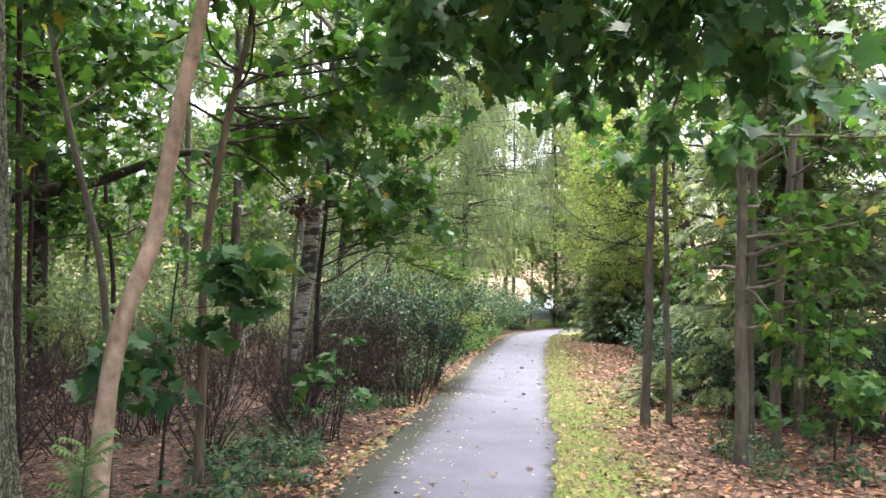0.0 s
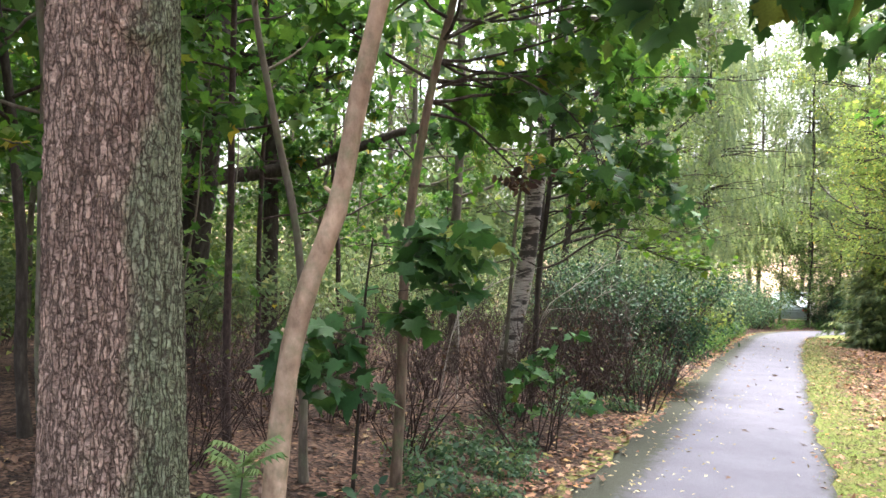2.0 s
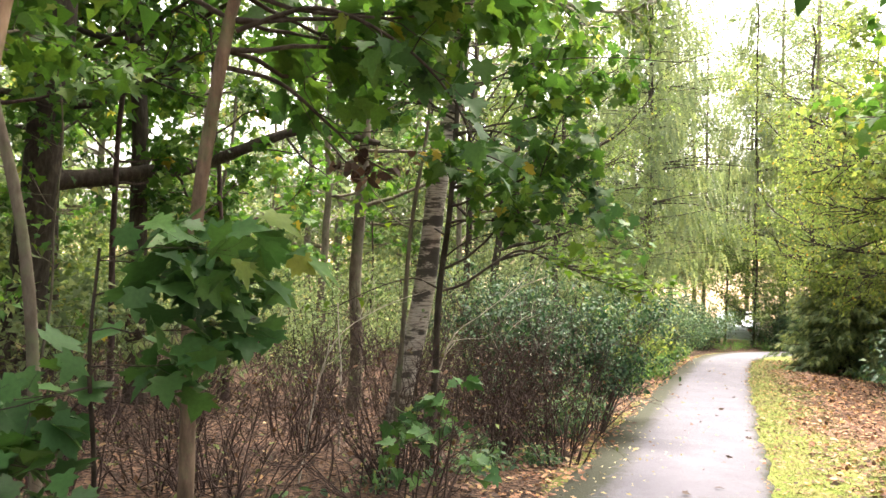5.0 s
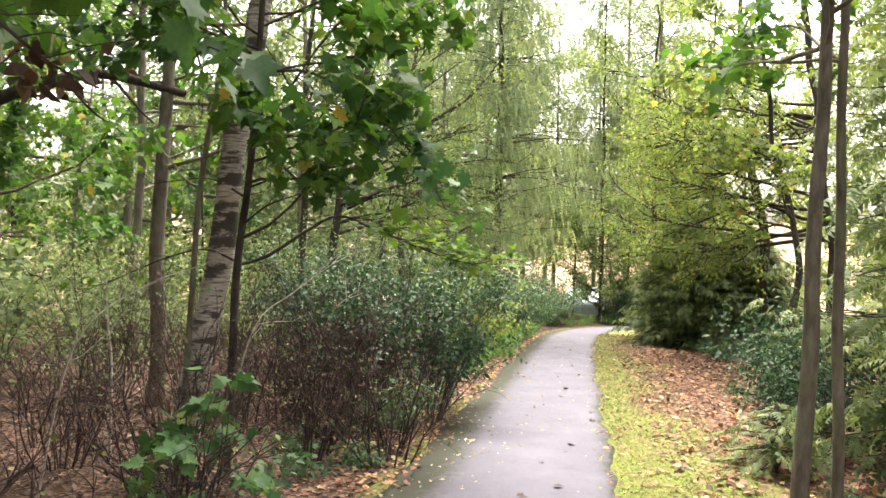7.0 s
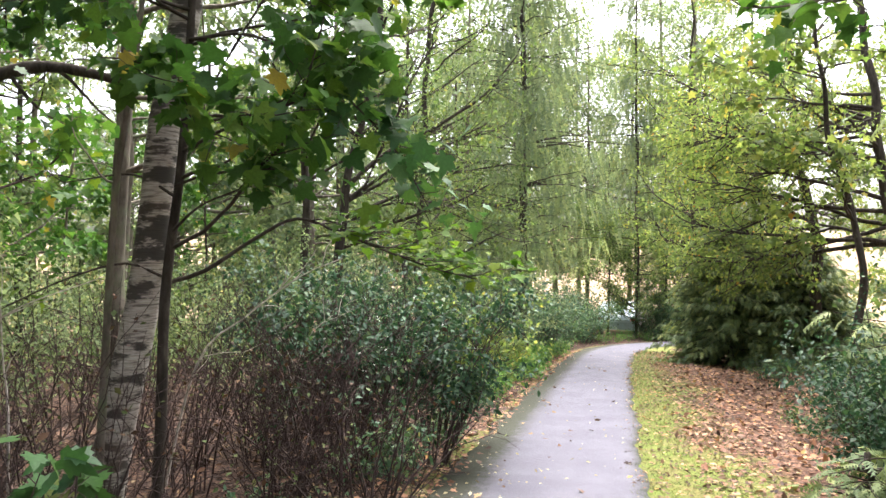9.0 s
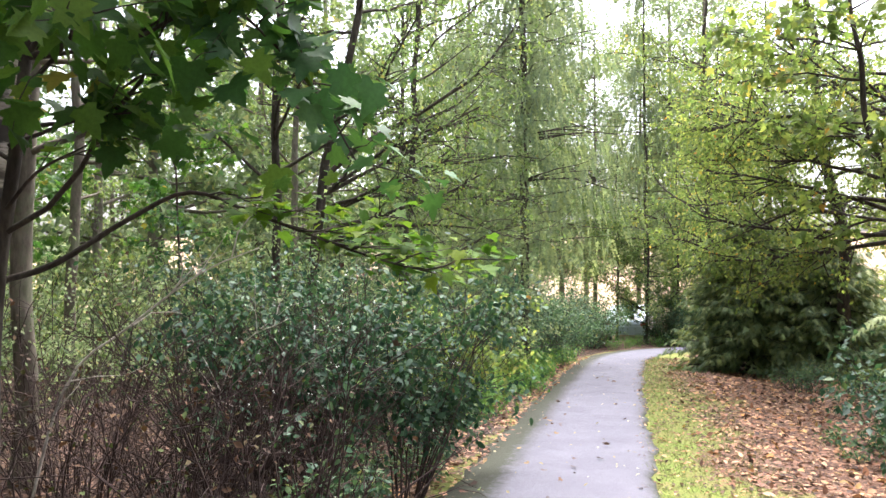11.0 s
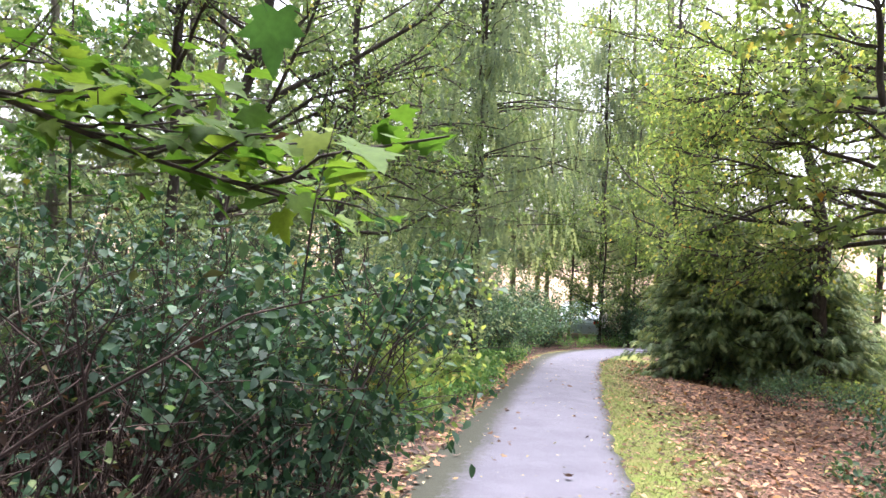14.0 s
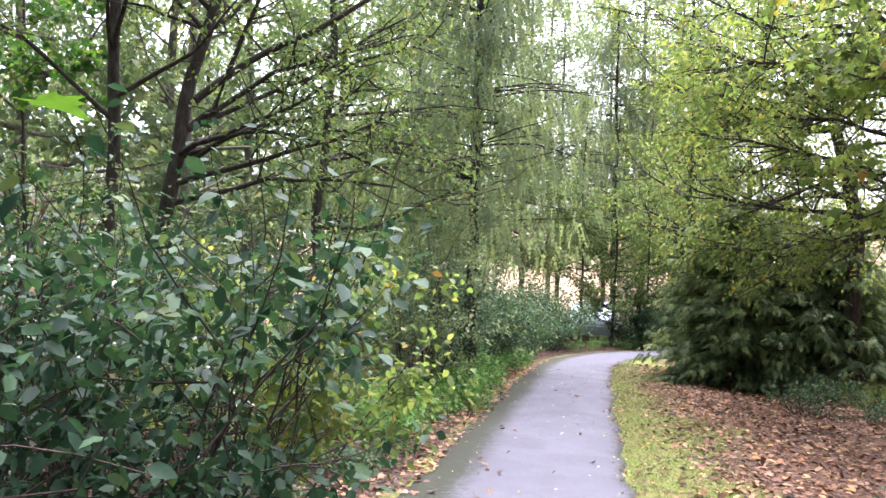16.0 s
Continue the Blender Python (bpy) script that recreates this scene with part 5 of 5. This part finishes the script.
for i, (x, y) in enumerate(low_right):
    shrub("bramble", "low straggling bramble on the leaf litter", x, y, 0.8, 0.55, 14, 26, 0.06, SMALL, (SHRUB, LIME, ALDER)[i % 3], TWIG, 310 + i, "brambles", twigs=5, twig_len=0.7, low=0.05)

back_shrubs = [
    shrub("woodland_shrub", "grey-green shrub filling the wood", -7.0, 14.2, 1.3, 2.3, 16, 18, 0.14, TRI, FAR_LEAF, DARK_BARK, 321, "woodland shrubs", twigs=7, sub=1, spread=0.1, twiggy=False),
    shrub("woodland_shrub", "grey-green shrub filling the wood", -9.0, 16.2, 1.4, 2.8, 16, 18, 0.14, TRI, ALDER, DARK_BARK, 322, "woodland shrubs", twigs=7, sub=1, spread=0.1, twiggy=False),
]
for i in range(44):
    x, y = -rnd.uniform(5.5, 18), rnd.uniform(9.5, 30)
    copy_thing(back_shrubs[i % 2], Matrix.Translation((x, y, at(x, y))) @ pose(0, 0, 0, 0, 0, rnd.uniform(0, 360)) @ Matrix.Scale(rnd.uniform(0.7, 1.25), 4))
for x, y in [(0.5, 42), (2.2, 41), (3.4, 44.5), (9, 43), (10.5, 41.5), (8.3, 41), (-1.5, 38.5), (9.6, 9.8), (11.5, 12), (10.8, 15.5), (7.4, 14.8), (8.2, 18.2)]:
    copy_thing(back_shrubs[int(x) % 2], Matrix.Translation((x, y, at(x, y))) @ pose(0, 0, 0, 0, 0, rnd.uniform(0, 360)) @ Matrix.Scale(rnd.uniform(0.7, 1.1), 4))

def dead_branch(pts, r, label, seed, n):
    rng = np.random.default_rng(seed)
    pts = [list(p) for p in pts]
    pts[0][2] = at(pts[0][0], pts[0][1])
    t = thing("dead_branch", pts[0], label, "branch")
    g, line = Geo(), spline(np.array(pts), 0.1)
    g.tube(line, np.linspace(r, r * 0.3, len(line)), 6)
    for _ in range(n):
        q = wander(rng, along(line, rng.uniform(0.3, 0.95)), (line[-1] - line[0]) + rng.normal(0, 0.6, 3), rng.uniform(0.25, 0.6), 4, 0.25)
        g.tube(q, np.linspace(r * 0.4, r * 0.12, len(q)), 4)
    part("wood", g, PALE_TWIG, t)


dead_branch([(-2.0, 10.85, 0), (-1.75, 10.95, 0.5), (-1.4, 11.0, 0.85), (-1.0, 11.05, 1.15), (-0.7, 11.1, 1.28)], 0.011, "bleached dead branch leaning through the thicket", 611, 7)
dead_branch([(-2.6, 9.0, 0), (-2.4, 9.1, 0.6), (-2.0, 9.2, 1.0), (-1.5, 9.25, 1.2)], 0.008, "grey dead branch caught in brown stems", 612, 8)
dead_branch([(-1.6, 12.2, 0), (-1.3, 12.2, 0.5), (-0.9, 12.25, 0.8)], 0.01, "thin pale dead branch in the thicket", 613, 6)

dead_branch([(-2.72, 10.25, 0), (-2.7, 10.22, 0.3), (-2.72, 10.2, 0.6), (-2.74, 10.2, 0.98)], 0.013, "white peeling dead birch stem in the thicket", 614, 2)

# ---- herbs ----
nettle = shrub("nettle_clump", "fresh green nettle clump at the path edge", 0.75, 21.0, 0.45, 0.55, 20, 42, 0.065, OVAL, NETTLE, NETTLE, 330, "nettles", twigs=2, twig_len=0.35, twiggy=False, stem_r=0.004, sub=0, low=0.1)
nettle_b = shrub("nettle_clump", "fresh green nettle clump at the path edge", 0.5, 20.2, 0.4, 0.45, 18, 40, 0.06, OVAL, NETTLE, NETTLE, 331, "nettles", twigs=2, twig_len=0.35, twiggy=False, stem_r=0.004, sub=0, low=0.1)
for i in range(44):
    y = 18.2 + 11.0 * i / 44 + rnd.uniform(-0.2, 0.2)
    j = int(np.argmin(np.abs(CENTRE[:, 1] - y)))
    x = CENTRE[j, 0] - HALF - rnd.uniform(0.3, 1.35)
    copy_thing((nettle, nettle_b)[i % 2], Matrix.Translation((x, y, at(x, y))) @ pose(0, 0, 0, 0, 0, rnd.uniform(0, 360)) @ Matrix.Scale(rnd.uniform(0.8, 1.2), 4))
for i, (x, y) in enumerate([(3.9, 34.6), (4.4, 35.3), (5.0, 36.0), (5.8, 36.5), (6.7, 36.9), (7.6, 37.3)]):
    copy_thing((nettle, nettle_b)[i % 2], Matrix.Translation((x, y, at(x, y))) @ pose(0, 0, 0, 0, 0, rnd.uniform(0, 360)) @ Matrix.Scale(rnd.uniform(0.8, 1.0), 4))
herb = shrub("herb_clump", "low leafy herb among brown leaves", -1.4, 7.3, 0.3, 0.32, 12, 40, 0.06, OVAL, SHRUB, NETTLE, 340, "woodland herbs", twigs=2, twig_len=0.5, twiggy=False, stem_r=0.003, sub=0, low=0.1)
for i in range(46):
    y = rnd.uniform(4.2, 18.0)
    j = int(np.argmin(np.abs(CENTRE[:, 1] - y)))
    x = CENTRE[j, 0] - HALF - 0.35 - abs(rnd.normal(0.2, 0.6 if y < 12 else 0.35))
    copy_thing(herb, Matrix.Translation((x, y, at(x, y))) @ pose(0, 0, 0, 0, 0, rnd.uniform(0, 360)) @ Matrix.Scale(rnd.uniform(0.6, 1.3), 4))
for i in range(26):
    y = rnd.uniform(6.5, 17.0)
    j = int(np.argmin(np.abs(CENTRE[:, 1] - y)))
    x = CENTRE[j, 0] + HALF + rnd.uniform(1.5, 3.6)
    copy_thing(herb, Matrix.Translation((x, y, at(x, y))) @ pose(0, 0, 0, 0, 0, rnd.uniform(0, 360)) @ Matrix.Scale(rnd.uniform(0.6, 1.2), 4))


def rowan_seedling(x, y, n, h, seed):
    rng = np.random.default_rng(seed)
    z = at(x, y)
    t = thing("rowan_seedling", (x, y, z), "pale green rowan seedling with feathered leaves", "plant")
    wood = Geo()
    stem = wander(rng, (x, y, z - 0.03), (0.05, 0, 1), h, 6, 0.06)
    wood.tube(stem, np.linspace(0.007, 0.003, 7), 5)
    part("stem", wood, TWIG, t)
    for _ in range(n):
        g = Geo()
        a, s = rng.uniform(0, 6.28), rng.uniform(0.45, 1)
        o = along(stem, s)
        g.scatter(PINNATE, [o], [(math.cos(a), math.sin(a), rng.uniform(0.9, 2.2))], [(-0.4 * math.cos(a), -0.4 * math.sin(a), 1)], rng.uniform(0.13, 0.21))
        part("frond", g, FERN, t)


rowan_seedling(-1.95, 4.0, 30, 0.85, 351)
rowan_seedling(-1.75, 4.3, 8, 0.45, 352)


# ---- ground litter ----
def strew(name, label, n, y0, y1, d0, d1, size, shape, material, seed, category="fallen leaves", lift=0.012, flat=2.2, side=1, fade=1.0):
    rng = np.random.default_rng(seed)
    j = rng.integers(np.searchsorted(CENTRE[:, 1], y0), np.searchsorted(CENTRE[:, 1], y1), n)
    d = side * (d0 + (d1 - d0) * rng.uniform(0, 1, n) ** fade)
    xy = CENTRE[j] + SIDE[j] * d[:, None] + rng.normal(0, 0.08, (n, 2))
    dd = off_path(xy[:, 0], xy[:, 1])
    z = lay(xy[:, 0], xy[:, 1], dd)
    on = np.abs(dd) < HALF
    z = np.where(on, lay(xy[:, 0], xy[:, 1], dd * 0) + 0.035 * (1 - (dd / HALF) ** 2) + 0.016, z)
    p = np.column_stack([xy, z + lift * rng.uniform(0.4, 1.6, n)])
    tip = rng.normal(0, 1, (n, 3)) * (1, 1, 0.25)
    nor = rng.normal(0, 0.5, (n, 3)) + (0, 0, flat)
    g = Geo()
    g.scatter(shape, p, tip, nor, size * rng.uniform(0.5, 1.3, n))
    ob = part(name, g, material, None, label)
    tagged(ob, label, category, kind="stuff")


strew("fallen_leaves", "rust-brown fallen leaves over the ground by the verge", 17000, 3, 31, 1.5, 5.8, 0.09, OVAL, LITTER, 401, fade=0.8, flat=1.6)
strew("fallen_leaves", "dark curled leaves lying between rust-brown ones", 6000, 3, 31, 1.4, 5.8, 0.08, SMALL, LITTER_DARK, 409, flat=1.2)
strew("fallen_leaves", "scattered tan leaves lying on the turf", 2600, 3, 31, 0.9, 2.6, 0.065, SMALL, LITTER, 402)
strew("fallen_leaves", "small brown leaves caught in the turf", 5200, 3, 31, 0.85, 2.7, 0.05, SMALL, LITTER_DARK, 408)
strew("fallen_leaves", "dark brown rotting leaves under the thicket", 12000, 2, 24, 0.95, 6.0, 0.075, SMALL, LITTER_DARK, 403, side=-1, fade=1.2)
strew("fallen_leaves", "orange leaves gathered along the path edge", 2600, 2, 30, 0.9, 1.6, 0.065, MAPLE_LIGHT, LITTER, 404, side=-1, fade=1.5)
strew("fallen_leaves", "small pale leaves scattered on the asphalt", 330, 2, 13, 0.0, 0.9, 0.045, SMALL, LITTER_PALE, 405, side=-1)
strew("fallen_leaves", "small pale leaves scattered on the asphalt", 260, 2, 30, -0.9, 0.9, 0.042, SMALL, LITTER_PALE, 406)
strew("fallen_leaves", "a few curled brown leaves on the asphalt", 90, 2, 28, -0.9, 0.9, 0.07, MAPLE_LIGHT, LITTER_DARK, 407)


def grass():
    rng = np.random.default_rng(411)
    n = 30000
    j = rng.integers(np.searchsorted(CENTRE[:, 1], 3), np.searchsorted(CENTRE[:, 1], 31), n)
    d = HALF - 0.02 + 1.25 * rng.uniform(0, 1, n) ** 1.2
    xy = CENTRE[j] + SIDE[j] * d[:, None] + rng.normal(0, 0.07, (n, 2))
    p = np.column_stack([xy, lay(xy[:, 0], xy[:, 1])])
    tip = rng.normal(0, 0.8, (n, 3)) * (1, 1, 0) + (0, 0, 0.7)
    g = Geo()
    g.scatter(BLADE, p, tip, rng.normal(0, 1, (n, 3)), rng.uniform(0.03, 0.075, n))
    tagged(part("grass", g, GRASS, None), "short yellow-green mossy grass along the footpath", "grass", kind="stuff")


grass()

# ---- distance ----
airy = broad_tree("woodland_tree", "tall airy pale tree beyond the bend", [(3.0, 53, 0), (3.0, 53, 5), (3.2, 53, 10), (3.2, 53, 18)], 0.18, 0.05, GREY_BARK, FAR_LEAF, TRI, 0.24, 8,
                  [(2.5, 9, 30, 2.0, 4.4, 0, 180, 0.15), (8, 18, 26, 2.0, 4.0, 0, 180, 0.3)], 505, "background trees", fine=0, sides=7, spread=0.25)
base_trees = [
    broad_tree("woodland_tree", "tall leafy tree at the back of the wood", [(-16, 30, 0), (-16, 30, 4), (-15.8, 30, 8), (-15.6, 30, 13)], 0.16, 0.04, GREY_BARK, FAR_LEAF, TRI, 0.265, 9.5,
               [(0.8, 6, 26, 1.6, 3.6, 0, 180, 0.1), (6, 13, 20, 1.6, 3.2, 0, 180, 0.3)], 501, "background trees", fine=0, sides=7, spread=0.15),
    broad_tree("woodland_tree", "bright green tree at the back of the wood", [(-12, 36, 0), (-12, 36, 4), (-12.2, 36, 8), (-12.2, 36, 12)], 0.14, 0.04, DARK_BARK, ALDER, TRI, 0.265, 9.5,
               [(0.8, 6, 26, 1.6, 3.4, 0, 180, 0.1), (6, 12, 18, 1.6, 3.0, 0, 180, 0.3)], 502, "background trees", fine=0, sides=7, spread=0.15),
    broad_tree("woodland_tree", "yellow-green tree at the back of the wood", [(11, 40, 0), (11, 40, 4), (11, 40.2, 8), (11, 40.2, 12)], 0.14, 0.04, DARK_BARK, LIME, TRI, 0.255, 9.5,
               [(0.8, 6, 26, 1.6, 3.4, 0, 180, 0.1), (6, 12, 18, 1.6, 3.0, 0, 180, 0.3)], 503, "background trees", fine=0, sides=7, spread=0.15),
]
# Extra trees put in so their crowns, mostly out of view, shade the left.
shade_tree = broad_tree("woodland_tree", "tall tree whose high crown shades the wood", [(-9.4, 6.0, 0), (-9.4, 6.0, 3), (-9.3, 6.1, 6), (-9.3, 6.1, 11)], 0.13, 0.05, DARK_BARK, MAPLE, TRI, 0.275, 13,
                    [(4.2, 11, 34, 1.8, 3.6, 0, 180, 0.15)], 504, "high crowns", fine=0, sides=8, spread=0.2)
for x, y in [(-6.3, 6.4), (-6.6, 12.3), (-9.0, 13.4), (-11.5, 9.4), (-10.0, 3.4)]:
    copy_thing(shade_tree, Matrix.Translation((x, y, at(x, y))) @ pose(0, 0, 0, 0, 0, rnd.uniform(0, 360)) @ Matrix.Scale(rnd.uniform(0.9, 1.15), 4))
spots = [(0.5, 50), (5.0, 53), (10.5, 49), (5, 60), (12, 56), (-4, 47), (1.5, 58), (8, 56), (-9, 26), (-13, 25), (-7.5, 30), (-3.5, 33), (-1.5, 36.5), (9.5, 42), (-0.5, 44), (-15, 16), (-18, 26), (-11, 41), (-16, 52), (-22, 26), (-18, 20), (-26, 34), (-17, 38), (-8, 34), (-6, 42), (-2, 40), (-12, 46), (-21, 46), (18, 26), (22, 34), (16.5, 33), (18, 42), (12, 20), (14, 14), (16, 8), (20, 18), (-16, 12), (-14, 6), (-20, 4), (-24, 14), (-5, 29), (9, 50), (-3, 52), (24, 26), (13, 2), (-10, -2), (-12, -10), (9, -6), (12, -14), (-4, -16), (3, -20), (10, 46), (-28, 24)]
for i, (x, y) in enumerate(spots):
    k = 2 if x > 6 and i % 3 else i % 2
    far = y > 45 and -6 < x < 20
    copy_thing(airy if far else base_trees[k], Matrix.Translation((x, y, at(x, y))) @ pose(0, 0, 0, 0, 0, rnd.uniform(0, 360)) @ Matrix.Scale(rnd.uniform(0.8, 1.2), 4))


def parked_car(x, y, turn):
    t = thing("parked_car", (0, 0, 0), "pale blue parked car beyond the bend", "car")
    side = [(-2.0, 0.35), (-2.02, 0.75), (-1.9, 0.95), (-1.25, 1.02), (-0.75, 1.45), (0.7, 1.48), (1.45, 1.05), (1.95, 0.95), (2.02, 0.6), (1.98, 0.35)]

    def slab(name, outline, w0, w1, material, parent, label=""):
        bm = bmesh.new()
        low = [bm.verts.new((px, w0, pz)) for px, pz in outline]
        top = [bm.verts.new((px, w1, pz)) for px, pz in outline]
        bm.faces.new(low)
        bm.faces.new(top[::-1])
        for i in range(len(outline)):
            j = (i + 1) % len(outline)
            bm.faces.new((low[j], low[i], top[i], top[j]))
        bmesh.ops.bevel(bm, geom=bm.edges[:], offset=min(0.05, abs(w1 - w0) * 0.2), segments=2, affect="EDGES")
        me = bpy.data.meshes.new(name)
        bm.to_mesh(me)
        bm.free()
        me.materials.append(material)
        ob = new(name, me)
        ob.parent = parent
        return tagged(ob, label)

    slab("body", side, -0.85, 0.85, CAR_PAINT, t)
    for w in (-1, 1):
        slab("side_window", [(-1.05, 1.03), (-0.7, 1.36), (0.62, 1.38), (1.15, 1.06)], w * 0.84, w * 0.862, CAR_GLASS, t)
        slab("tail_light", [(-2.04, 0.72), (-2.04, 0.9), (-1.9, 0.9), (-1.9, 0.72)], w * 0.62, w * 0.82, RED_LENS, t, "red tail light")
        for px in (-1.25, 1.25):
            a = [k * math.pi / 10 for k in range(20)]
            wheel = slab("tyre", [(px + 0.32 * math.cos(k), 0.32 + 0.32 * math.sin(k)) for k in a], w * 0.7, w * 0.88, RUBBER, t)
            slab("rim", [(px + 0.2 * math.cos(k), 0.32 + 0.2 * math.sin(k)) for k in a], w * 0.87, w * 0.89, RIM, wheel)
    t.matrix_basis = Matrix.Translation((x, y, at(x, y))) @ pose(0, 0, 0, 0, 0, turn)


parked_car(5.5, 41.5, 75)
